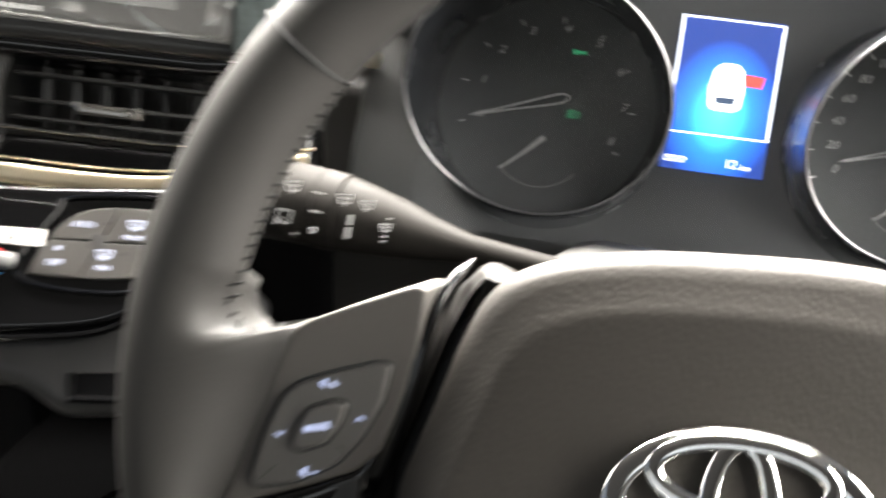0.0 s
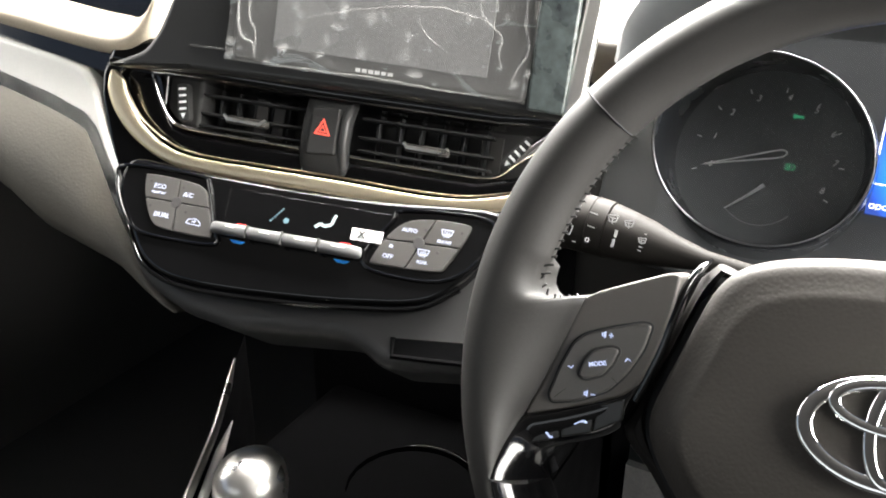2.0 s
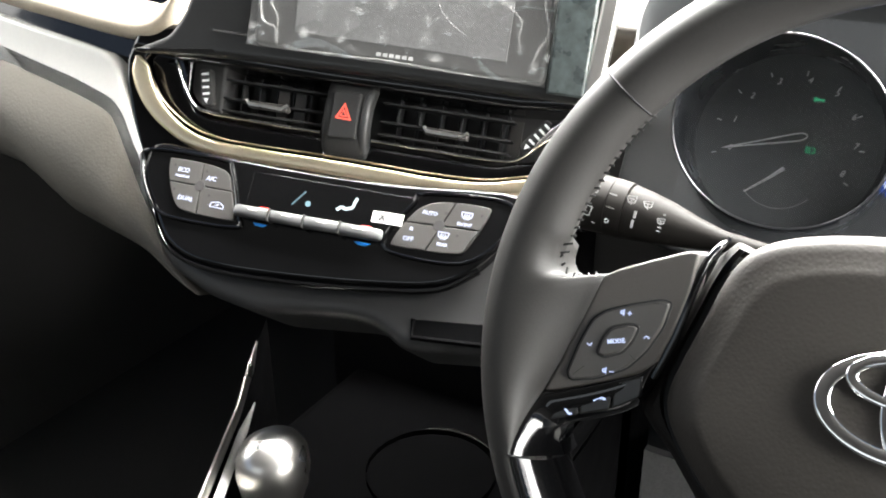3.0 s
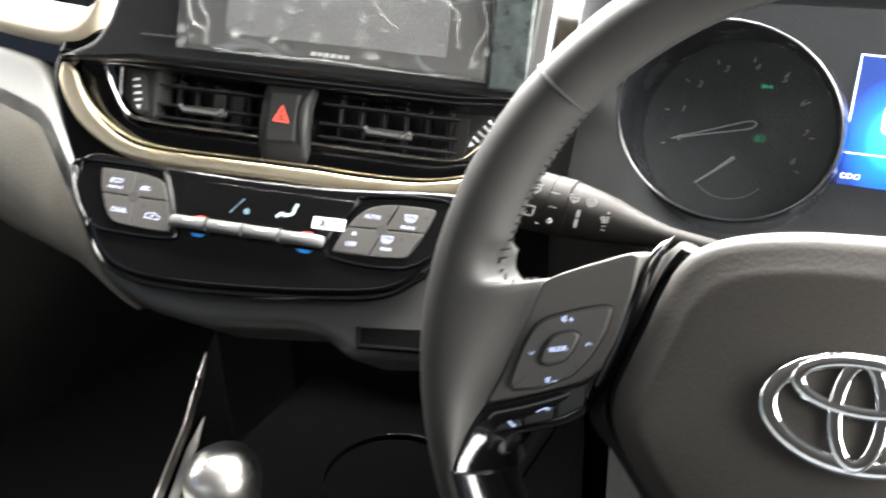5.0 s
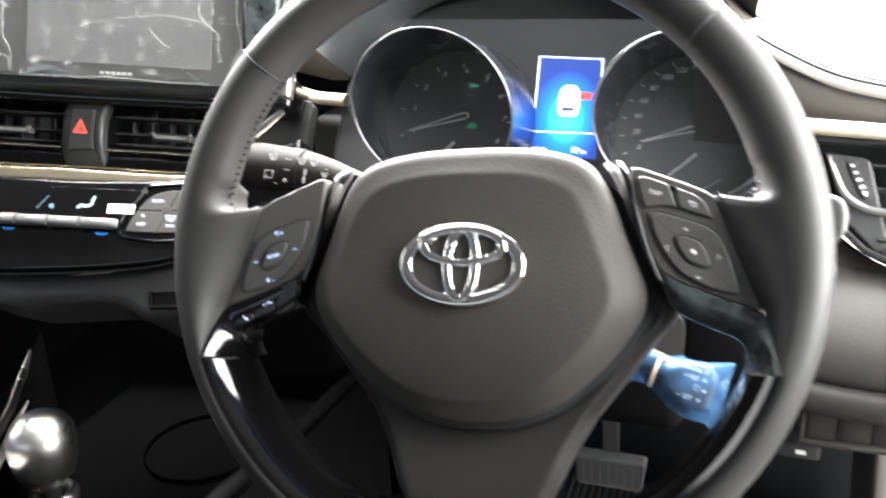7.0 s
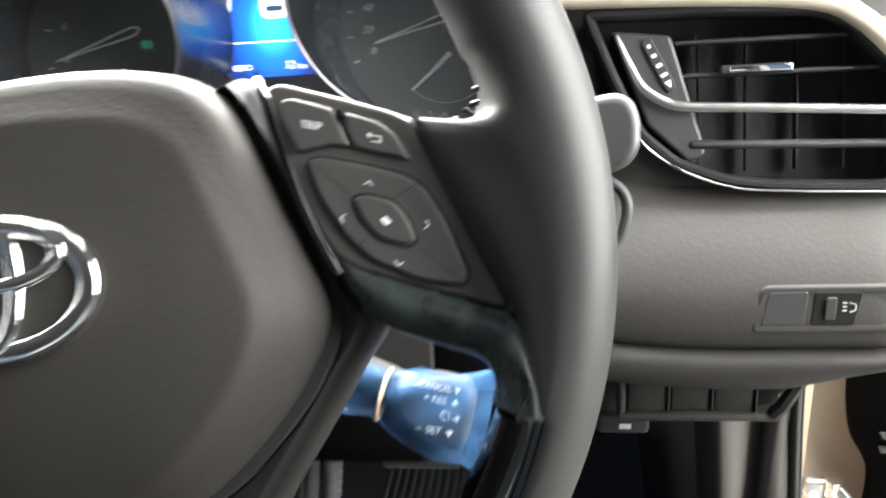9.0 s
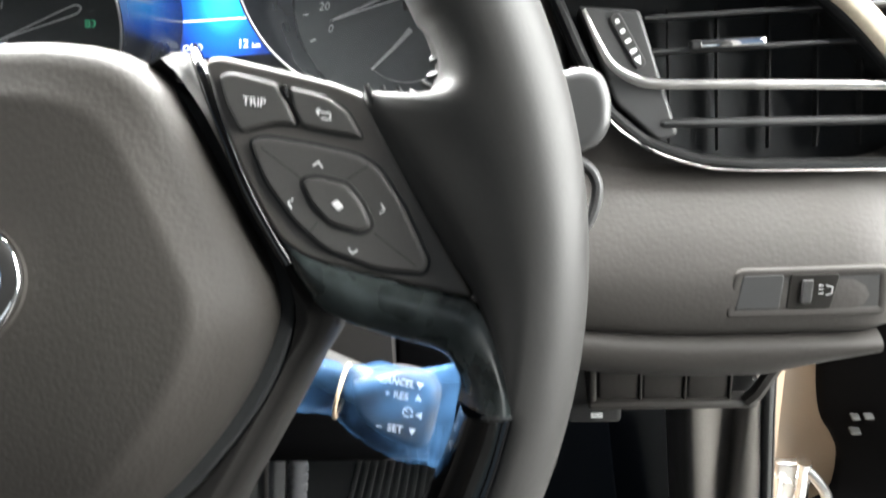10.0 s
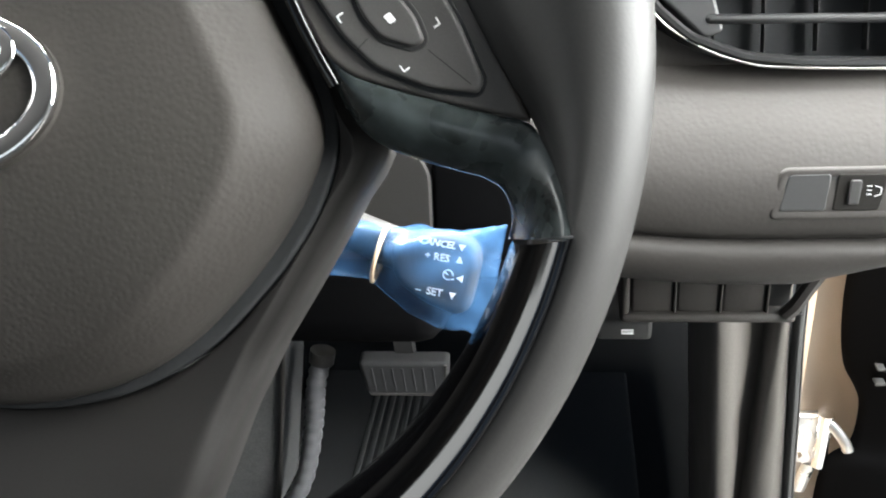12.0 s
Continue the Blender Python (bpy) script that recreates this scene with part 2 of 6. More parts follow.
def ring_path(cx, cy, r, z=0.0, a0=0, a1=360, n=64, ry=None):
    full = abs(a1 - a0) >= 360
    k = n if full else n + 1
    return [(cx + r * math.cos(radians(a0 + (a1 - a0) * i / n)), cy + (ry or r) * math.sin(radians(a0 + (a1 - a0) * i / n)), z) for i in range(k)]


def words(text, size, mat, parent, x, y, z, turn=0.0, slant=0.0, stretch=1.0, depth=0.00015, name="lettering", bold=0.0):
    """Printed lettering on a face, centred at x, y."""
    cu = bpy.data.curves.new(name, "FONT")
    cu.body, cu.size, cu.align_x, cu.align_y, cu.extrude, cu.shear, cu.resolution_u = text, size, "CENTER", "CENTER", depth, slant, 2
    cu.offset = bold
    tmp = new(name, cu)
    me = bpy.data.meshes.new_from_object(tmp.evaluated_get(bpy.context.evaluated_depsgraph_get()))
    bpy.data.objects.remove(tmp)
    me.materials.clear()
    me.materials.append(mat)
    ob = new(name, me)
    ob.parent = parent
    ob.matrix_basis = Matrix.Translation((x, y, z)) @ Matrix.Rotation(radians(turn), 4, "Z") @ Matrix.Diagonal((stretch, 1, 1, 1))
    return ob


def strokes(lines, width, z, mat, parent, name="symbol", depth=0.0002):
    """A printed symbol of short straight strokes, each (x0, y0, x1, y1)."""
    bm = bmesh.new()
    for x0, y0, x1, y1 in lines:
        d = Vector((x1 - x0, y1 - y0))
        s = Vector((-d.y, d.x)).normalized() * width / 2
        q = [Vector((x0, y0)) + s, Vector((x0, y0)) - s, Vector((x1, y1)) - s, Vector((x1, y1)) + s]
        rings_to_mesh(bm, [[(p.x, p.y, z) for p in q], [(p.x, p.y, z + depth) for p in q]], cap_end=True)
    return part(name, bm, mat, parent)


def chevron(x, y, way, s):
    c, n = math.cos(radians(way)), math.sin(radians(way))
    px, py = -n, c
    return [(x - c * s * 0.5 + px * s, y - n * s * 0.5 + py * s, x + c * s * 0.5, y + n * s * 0.5),
            (x - c * s * 0.5 - px * s, y - n * s * 0.5 - py * s, x + c * s * 0.5, y + n * s * 0.5)]


# ---- cabin shell ----
def shell():
    def struct(name, bm, mat, label, category):
        me = bpy.data.meshes.new(name)
        bmesh.ops.recalc_face_normals(bm, faces=bm.faces)
        bm.to_mesh(me)
        bm.free()
        me.materials.append(mat)
        return tagged(new(name, me), label, category, kind="structure")
    struct("floor", box(-1.12, 0.36, -1.7, 0.95, 0.28, 0.33), CARPET, "black carpeted car floor in the footwells", "floor")
    struct("wall_north", box(-1.12, 0.36, 0.90, 0.96, 0.33, 1.02), CARPET, "black carpeted bulkhead at the end of the footwells", "bulkhead")
    # Rear wall, roof and east panel are unseen, added dark to limit light.
    struct("wall_south", box(-1.12, 0.40, -1.76, -1.70, 0.28, 1.22), CARPET, "unseen dark wall closing the cabin behind the seats", "lining")
    struct("wall_west", box(-1.18, -1.12, -1.7, 0.95, 0.28, 0.98), BLACK, "black lower panel of the passenger door", "door panel")
    struct("ceiling", box(-1.12, 0.40, -1.7, -0.02, 1.52, 1.56), material("unseen_dark_headlining", (0.04, 0.04, 0.04), 0.9, bump=0.3, grain=900), "unseen dark grey headlining that keeps reflections low", "headlining")
    # Unseen blocker that keeps sky light from behind off the wheel.
    struct("wall_east", box(0.40, 0.46, -1.76, -0.42, 0.28, 1.56), BLACK, "unseen dark panel behind the driver, added to block sky light", "rear door")
    ground = bmesh.new()
    bmesh.ops.create_grid(ground, x_segments=1, y_segments=1, size=60)
    struct("ground", ground, material("polished_grey_floor", (0.38, 0.37, 0.35), 0.25, grain=40, smear=2), "polished grey showroom floor under the car", "floor")


shell()

# ---- steering wheel ----
WHEEL = axes((0, 0, 0.95), 0, 23, 5.26)
wheel = thing("steering_wheel", WHEEL, "black leather three-spoke steering wheel with gloss inlays and switch pads", "steering wheel")


def rim_width(k):
    a = (k * 360) % 360
    near = max(math.exp(-(((a + 172) % 360 - 180) / 26) ** 2), math.exp(-((a - 172) / 26) ** 2))
    return 0.0150 + 0.0022 * near


RIM_R = 0.1727
for side in (1, -1):
    # seam between the leather pieces at ten and two
    seam = bmesh.new()
    a = radians(90 - side * 48)
    mid = Vector((RIM_R * math.cos(a), RIM_R * math.sin(a), 0))
    rad = mid.normalized()
    loop = [mid + rad * (0.0150 * math.cos(q)) + Vector((0, 0, 0.0170 * math.sin(q))) for q in [2 * math.pi * i / 28 for i in range(28)]]
    tang = Vector((-rad.y, rad.x, 0))
    sweep(loop, 0.0009, 0.0005, up=tang, closed=True, n=6, bm=seam)
    part("leather_seam", seam, DUCT, wheel)

PANEL_R = mm((88.5, 45.5), (93, 46), (112.7, 38.5), (126, 33), (132, 29), (139, 9.9), (147, -11.5), (155, -30.3), (139, -24.8), (122, -18.4), (108, -12.4), (101.4, -6), (94.8, 11), (90.4, 29))
DIA_R = mm((98.4, 21.6), (103, 22), (116, 18), (128, 13.6), (133.6, 9), (138.6, -2), (143.4, -18), (141.5, -21.2), (129, -18.4), (115, -11), (107.4, -2), (101, 10))
CEN_R = mm((111.6, 8.6), (116, 9), (124, 6), (127.6, 0.4), (129.4, -6.2), (126, -7.4), (118, -4), (113.8, 2))
TRIP = mm((92.6, 40.4), (96.4, 41), (108.6, 36), (110.6, 30.4), (112.6, 24), (106.2, 25.4), (96.4, 24.3), (93.6, 32.6))
BACK = mm((112, 34.6), (121.6, 30.6), (127, 25.6), (130.2, 17.8), (114, 23.4), (112.2, 29))

# inner edge of the thumb rest, the rim angle it faces, and the fullness of its slope
REST = [(151.5, 43.5, 0.5, 16.5, 0.5), (153.2, 34.5, -0.5, 13.5, 0.6), (151, 29, -2, 11.8, 0.75), (146, 26.6, -3, 10, 0.95), (138, 28.2, -2, 8, 1.15), (131.8, 29.6, -1, 6, 1.3),
        (137.2, 13.5, -0.8, 2.5, 1.5), (143.2, -2, -0.6, -1.5, 1.4), (149.6, -17, -0.4, -6.3, 1.2), (155.8, -30, 1.0, -10.8, 0.9), (159.9, -45, 9.5, -15.6, 0.7), (161.6, -59.4, 16.6, -20.2, 0.5)]


GUIDE = smooth_loop([Vector((x / 1000, y / 1000, z / 1000, a, e)) for x, y, z, a, e in REST], 12, closed=False)


def rim_mesh():
    """The rim; at three and nine o'clock its inner side flows out as a thumb rest to the switch panel."""
    rings = []
    for i in range(360):
        a = -90 + i
        fold = a if a <= 90 else 180 - a
        side = 1 if a <= 90 else -1
        w = rim_width((a % 360) / 360)
        c, s = math.cos(radians(fold)), math.sin(radians(fold))
        outer = 0.0148 + (w - 0.0150) * 0.35
        reach = lambda q: RIM_R + (outer if math.cos(q) > 0 else w) * math.cos(q)
        pt = lambda q: (side * reach(q) * c, reach(q) * s, 0.0165 * math.sin(q))
        ring = [pt(radians(-90 + 180 * k / 12)) for k in range(13)]
        if -20.2 <= fold <= 16.5:
            g = min(range(len(GUIDE)), key=lambda n: abs(GUIDE[n][3] - fold))
            h = min(len(GUIDE) - 1, g + 1) if GUIDE[g][3] > fold else max(0, g - 1)
            k = (fold - GUIDE[g][3]) / (GUIDE[h][3] - GUIDE[g][3]) if abs(GUIDE[h][3] - GUIDE[g][3]) > 1e-6 else 0
            x, y, z, _, e = GUIDE[g].lerp(GUIDE[h], k)
            crown = Vector((RIM_R * c, RIM_R * s))
            for n in range(1, 15):
                t = n / 14
                p = crown.lerp(Vector((x, y)), t)
                ring.append((side * p.x, p.y, z + (0.0165 - z) * max(0.0, 1 - t ** 2.2) ** e))
            d = (Vector((x, y)) - crown).normalized() * 0.0010
            for n, drop in ((0.7, 0.0008), (1.0, 0.0022), (1.0, 0.010), (0.4, 0.020)):
                ring.append((side * (x + d.x * n), y + d.y * n, z - drop))
        elif fold < -20.2:
            # a flat wall under the lacquered inlay and the foot cover
            wall = (RIM_R - 0.0016) / RIM_R
            ring += [(side * RIM_R * c * wall, RIM_R * s * wall, 0.0150 - 0.0015 * n) for n in range(1, 15)]
            ring += [(side * RIM_R * c * wall, RIM_R * s * wall, -0.0062 - 0.001 * n) for n in range(1, 5)]
        else:
            ring += [pt(radians(90 + 90 * n / 14)) for n in range(1, 15)]
            ring += [pt(radians(180 + 12 * n)) for n in range(1, 5)]
        rings.append(ring + [pt(radians(250))])
    rings.append(rings[0])
    bm = bmesh.new()
    rings_to_mesh(bm, rings)
    bmesh.ops.remove_doubles(bm, verts=bm.verts, dist=1e-6)
    return bm


part("rim", rim_mesh(), LEATHER, wheel, "black smooth leather rim with thumb rests", sharp=75)


def gloss_trim(side):
    """The lacquered band that starts beside the switches, runs under them and turns down into the rim."""
    S = [(103.6, -5, -2.0, 101.2, -6.5, -2.8, 0.3), (105.4, -9.4, -1.6, 103, -14, -4.5, 1.0), (109.4, -12.8, -1.0, 105.7, -20.5, -5.0, 1.8), (115, -15.4, -0.9, 110, -27, -5.5, 2.4), (123, -18.8, -0.8, 117, -32.2, -5.6, 2.8),
         (131, -21.8, -0.8, 126, -36.4, -5.6, 3.2), (139, -24.9, -0.6, 134, -39.6, -5.4, 3.4), (147, -27.8, -0.4, 140.2, -42.0, -5.2, 3.4), (153.8, -30.4, 0.4, 144.6, -45.2, -5.2, 3.2), (157.2, -36.5, 4.0, 146.6, -49.6, -6.0, 2.6),
         (159.8, -45, 9.5, 147.2, -53.6, -7.5, 2.4), (161.4, -53, 14.0, 146.6, -57.4, -9.5, 2.2), (161.4, -59.0, 16.6, 145.4, -61.0, -11.5, 2.2)]
    rows = []
    for xo, yo, zo, xi, yi, zi, b in smooth_loop([Vector([v / 1000 for v in q]) for q in S], 5, closed=False):
        row = [(side * xo, yo, zo - 0.006), (side * xo, yo, zo - 0.0008)]
        for k in range(15):
            t = k / 14
            row.append((side * (xo + (xi - xo) * t), yo + (yi - yo) * t, zo + (zi - zo) * t ** 1.25 + b * math.sin(math.pi * t) ** 0.7))
        d = Vector((xi - xo, yi - yo)).normalized()
        for k, h in ((0.0008, 0.0012), (0.0014, 0.003), (0.0014, 0.010), (0.0, 0.024)):
            row.append((side * (xi + d.x * k), yi + d.y * k, zi - h))
        rows.append(row)
    return surface(rows)


# the inlay's section: share of its width from the crown of the rim inwards, share of its height
INLAY_SECTION = ((0.0, 0.985), (0.03, 1.012), (0.075, 1.016), (0.11, 0.985), (0.135, 0.985), (0.16, 0.998), (0.20, 0.985), (0.28, 0.945), (0.36, 0.905), (0.44, 0.865), (0.54, 0.795), (0.66, 0.69), (0.76, 0.61), (0.82, 0.53), (0.87, 0.43), (0.93, 0.27), (1.0, 0.0), (1.0, -0.4))


def inlay_patch(side):
    """The lacquered inlay of the lower rim: sloping face, rounded ridge, inner wall, and a hooked end at the foot."""
    S = [(161.5, -59.8, 16.4, 145.2, -61.6, -11.8)]
    for a in range(-25, -62, -4):
        c, q = math.cos(radians(a)), math.sin(radians(a))
        S.append((172.2 * c, 172.2 * q, 16.4, 157.6 * c, 157.6 * q, -12.0))
    S += [(79.5, -152.8, 16.0, 72.5, -139.8, -12.0), (71, -156.2, 14.5, 64, -141.6, -12.0), (61.5, -156.6, 11.5, 56.5, -141.0, -12.0), (51.5, -152.4, 7.5, 49.5, -139.2, -12.0), (43.5, -146.2, 3.5, 44.0, -137.4, -12.0), (37.8, -140.2, 0.0, 40.2, -136.0, -11.0)]
    rows = []
    for xo, yo, zo, xi, yi, zi in smooth_loop([Vector([v / 1000 for v in q]) for q in S], 5, closed=False):
        rows.append([(side * xo, yo, zo - 0.004)] + [(side * (xo + (xi - xo) * u), yo + (yi - yo) * u, zi + (zo - zi) * h) for u, h in INLAY_SECTION])
    return surface(rows)


for side in (1, -1):
    f = (lambda p: p) if side > 0 else flip
    panel = part("switch_panel", plate(f(round_corners(PANEL_R, 0.004)), -0.026, -0.0008, 0.0015), PANEL, wheel, "matt black plastic switch panel")
    rocker = part("rocker_switch", plate(f(round_corners(DIA_R, 0.0028, 4)), -0.004, 0.0012, 0.0012), BUTTON, panel, "four-way rocker switch")
    part("switch_gap", plate(f(inset(round_corners(DIA_R, 0.0028, 4), -0.0009)), -0.003, -0.0003, 0.0002), DUCT, panel)
    part("centre_gap", plate(f(inset(round_corners(CEN_R, 0.0018, 4), -0.0012)), -0.002, 0.0015, 0.0003), BLACK, rocker)
    part("centre_button", plate(f(round_corners(CEN_R, 0.0018, 4)), -0.002, 0.0026, 0.0010), BUTTON, rocker, "raised centre button")
    seams = [(140, -18.6, 129.8, -8.4), (110.4, -6.6, 114.4, -3.4), (101.6, 19.4, 111.2, 9.8), (131, 10.4, 124, 7)] if side > 0 else [(140, -18.6, 135, -13.5), (111, -7, 114, -4.5)]
    for a, b, c, d in seams:
        strokes([(side * a / 1000, b / 1000, side * c / 1000, d / 1000)], 0.0003, 0.00122, BLACK, rocker, "joint")
    part("gloss_trim", gloss_trim(side), HAZY if side > 0 else PIANO, wheel, "gloss black trim under the switches", sharp=70)
    part("gloss_inlay", inlay_patch(side), PIANO, wheel, "piano black inlay in the lower rim", sharp=70)
    part("inlay_joint", sweep([(side * x, y, z) for x, y, z in ((0.1620, -0.0592, 0.0168), (0.1600, -0.0592, 0.0172), (0.1560, -0.0594, 0.0148), (0.1535, -0.0597, 0.0118))], 0.0004, 0.0006, n=6), DUCT, wheel, "dark joint across the inlay")
    part("gloss_edge", sweep([(x * side, y, z) for x, y, z in smooth_loop([Vector((x / 1000, y / 1000, z / 1000)) for x, y, z in ((79.5, 53.5, -20), (82.4, 49, -12), (86.2, 41, -5.5), (89.8, 28, -3), (94.5, 9, -2.6), (99.5, -5.5, -3), (103, -14, -3.4))], 6, closed=False)], 0.0019, 0.0018, n=12, taper=lambda t: min(1.0, 0.35 + 4 * t)), PIANO, wheel, "thin gloss edge beside the switch panel")
    if side > 0:
        for nm, o in (("trip_button", TRIP), ("back_button", BACK)):
            part("button_gap", plate(inset(round_corners(o, 0.0015), -0.0006), -0.003, -0.0004, 0.0002), BLACK, panel)
            b = part(nm, plate(round_corners(o, 0.0015), -0.004, 0.0012, 0.0010), BUTTON, panel)
            if nm == "trip_button":
                words("TRIP", 0.0034, PRINT, b, 0.1017, 0.0318, 0.0014, -14)
            else:
                strokes([(0.1186, 0.0268, 0.1224, 0.0257), (0.1224, 0.0257, 0.1222, 0.0240), (0.1222, 0.0240, 0.1196, 0.0248),
                         (0.1186, 0.0268, 0.1197, 0.0274), (0.1186, 0.0268, 0.1192, 0.0257)], 0.0004, 0.0013, PRINT, b, "return_arrow")
        part("nub", sweep([(0.1106, 0.0352, 0.0006), (0.1111, 0.0322, 0.0006)], 0.0009, 0.0012, n=10), PIANO, panel, "small gloss nub between the buttons")
        marks = chevron(0.1170, 0.0125, 72, 0.0013) + chevron(0.1230, -0.0125, 252, 0.0013) + chevron(0.1075, 0.0030, 162, 0.0013) + chevron(0.1330, -0.0020, -18, 0.0013)
        strokes(marks, 0.0004, 0.0013, PRINT, rocker, "arrow_marks")
        part("square_mark", plate(round_corners(mm((119.2, 1.4), (121.2, 2.2), (122.6, 0), (120.8, -0.8)), 0.0005), 0.0024, 0.0028, 0.0001), PRINT, rocker)
    else:
        for nm, o, lab in (("phone_button", ((-156.6, -32.4), (-151, -30.4), (-136, -24.8), (-136.2, -37.4), (-150.5, -43)), "gloss black call key"), ("hang_up_button", ((-135, -24.5), (-120.4, -19.0), (-121.2, -32), (-135.2, -37)), "gloss black hang-up key"), ("blank_button", ((-119.5, -18.7), (-107.2, -13.4), (-107.6, -23.6), (-120.2, -31.6)), "gloss black blank key")):
            part(nm, plate(round_corners(mm(*o), 0.0012), -0.006, 0.0002, 0.0008), KEYGLOSS, wheel, lab)
        words("MODE", 0.0029, KEYLIT, rocker, -0.1208, 0.0006, 0.0028, 14, bold=0.00008)
        marks = chevron(-0.1335, -0.0030, 284, 0.0013) + chevron(-0.1075, 0.0045, 104, 0.0013)
        sp = []
        for x, y, plus in ((-0.1178, 0.0142, True), (-0.1232, -0.0140, False)):
            sp += [(x - 0.0026, y - 0.0008, x - 0.0026, y + 0.0008), (x - 0.0026, y + 0.0006, x - 0.0014, y + 0.0006), (x - 0.0026, y - 0.0006, x - 0.0014, y - 0.0006), (x - 0.0012, y - 0.0016, x - 0.0012, y + 0.0016), (x - 0.0016, y - 0.0010, x - 0.0016, y + 0.0010), (x + 0.0004, y, x + 0.0026, y)]
            if plus:
                sp.append((x + 0.0015, y - 0.0011, x + 0.0015, y + 0.0011))
        strokes(marks + sp, 0.0005, 0.0013, KEYLIT, rocker, "volume_marks")
        hs = [(-0.1435, -0.0330, -0.1428, -0.0352), (-0.1428, -0.0352, -0.1400, -0.0378), (-0.1400, -0.0378, -0.1388, -0.0372),
              (-0.1290, -0.0292, -0.1275, -0.0278), (-0.1275, -0.0278, -0.1250, -0.0270), (-0.1250, -0.0270, -0.1232, -0.0276)]
        strokes(hs, 0.0010, 0.0003, KEYLIT, wheel, "handset_marks")

CUSHION = mm((0, 60.5), (24, 60), (46, 57.2), (62, 52), (71.5, 44), (78, 32), (85, 13), (91.5, -4), (95.8, -18), (95, -30), (88.5, -43), (79, -55.5), (66, -68.5), (48, -82.5), (26, -92), (0, -95))
pad_loop = smooth_loop(CUSHION + flip(CUSHION)[1:-1], 4)
gap_loop = inset(pad_loop, -0.0046)
part("cover_gap", plate([p.lerp(q, max(0.0, min(1.0, (0.050 - p.y) / 0.02))) for p, q in zip(inset(pad_loop, 0.006), inset(pad_loop, -0.0040))], -0.040, -0.0135, 0.001), DUCT, wheel, "black gap round the airbag cover")

BODY_R = mm((0, 46), (40, 45), (56, 44), (68, 48), (75, 51), (82, 44), (88, 28), (96, 8), (102, -8), (106, -20), (110, -29), (109, -34), (105, -40), (98.5, -47), (90, -58.5), (77.5, -75), (65, -91), (53.5, -111), (45.5, -129), (39, -141.5), (0, -142))


def spoke_body():
    """One charcoal shell round the airbag cover: both arms and the lower spoke, with a groove along the cover and deep side walls."""
    outer = [Vector(p) for p in BODY_R + flip(BODY_R)[1:-1]]
    dense = []
    for a, b in zip(outer, outer[1:] + outer[:1]):
        n = max(1, int((b - a).length / 0.004))
        dense += [a.lerp(b, k / n) for k in range(n)]
    c = Vector((0, -0.012))
    polar = sorted((math.atan2(p.y - c.y, p.x - c.x), (p - c).length) for p in [Vector((q[0], q[1])) for q in gap_loop])
    polar = [(polar[-1][0] - 2 * math.pi, polar[-1][1])] + polar + [(polar[0][0] + 2 * math.pi, polar[0][1])]

    def radius(ang):
        for (a0, r0), (a1, r1) in zip(polar, polar[1:]):
            if a0 <= ang <= a1:
                return r0 + (r1 - r0) * (ang - a0) / max(1e-9, a1 - a0)
        return polar[0][1]

    def height(p):
        dive = max(0.0, min(1.0, (-0.012 - p.y) / 0.045))
        rise = max(0.0, min(1.0, (-0.085 - p.y) / 0.055))
        return -0.0085 - 0.0105 * dive * dive * (3 - 2 * dive) + 0.016 * rise * rise * (3 - 2 * rise)

    columns = []
    for p in dense:
        d = p - c
        r = radius(math.atan2(d.y, d.x))
        q = c + d.normalized() * min(r, d.length - 0.0012)
        col = [(q.x, q.y, -0.030), (q.x, q.y, height(q) - 0.0012)]
        wide = max((p - q).length, 0.0015)
        cham = max(0.0, 1 - 0.0055 / wide) if p.y > -0.141 else 0.97
        for t, drop in ((0.02, 0.0004), (0.10 * cham, 0.0), (0.35 * cham, 0.0), (0.6 * cham, 0.0), (0.8 * cham, 0.0), (0.93 * cham, 0.0002), (cham, 0.0010), ((1 + cham) / 2, 0.0026)):
            v = q.lerp(p, max(0.02, t))
            col.append((v.x, v.y, height(v) - drop))
        o = d.normalized()
        for out, drop in ((0.0, 0.0045), (0.0012, 0.010), (0.0016, 0.022), (0.0, 0.034)):
            col.append((p.x + o.x * out, p.y + o.y * out, height(p) - drop))
        columns.append(col)
    columns.append(columns[0])
    bm = surface(columns)
    bmesh.ops.remove_doubles(bm, verts=bm.verts, dist=1e-7)
    return bm


part("spoke_body", spoke_body(), SPOKE, wheel, "charcoal plastic spoke shell with a broad lower spoke", sharp=60)


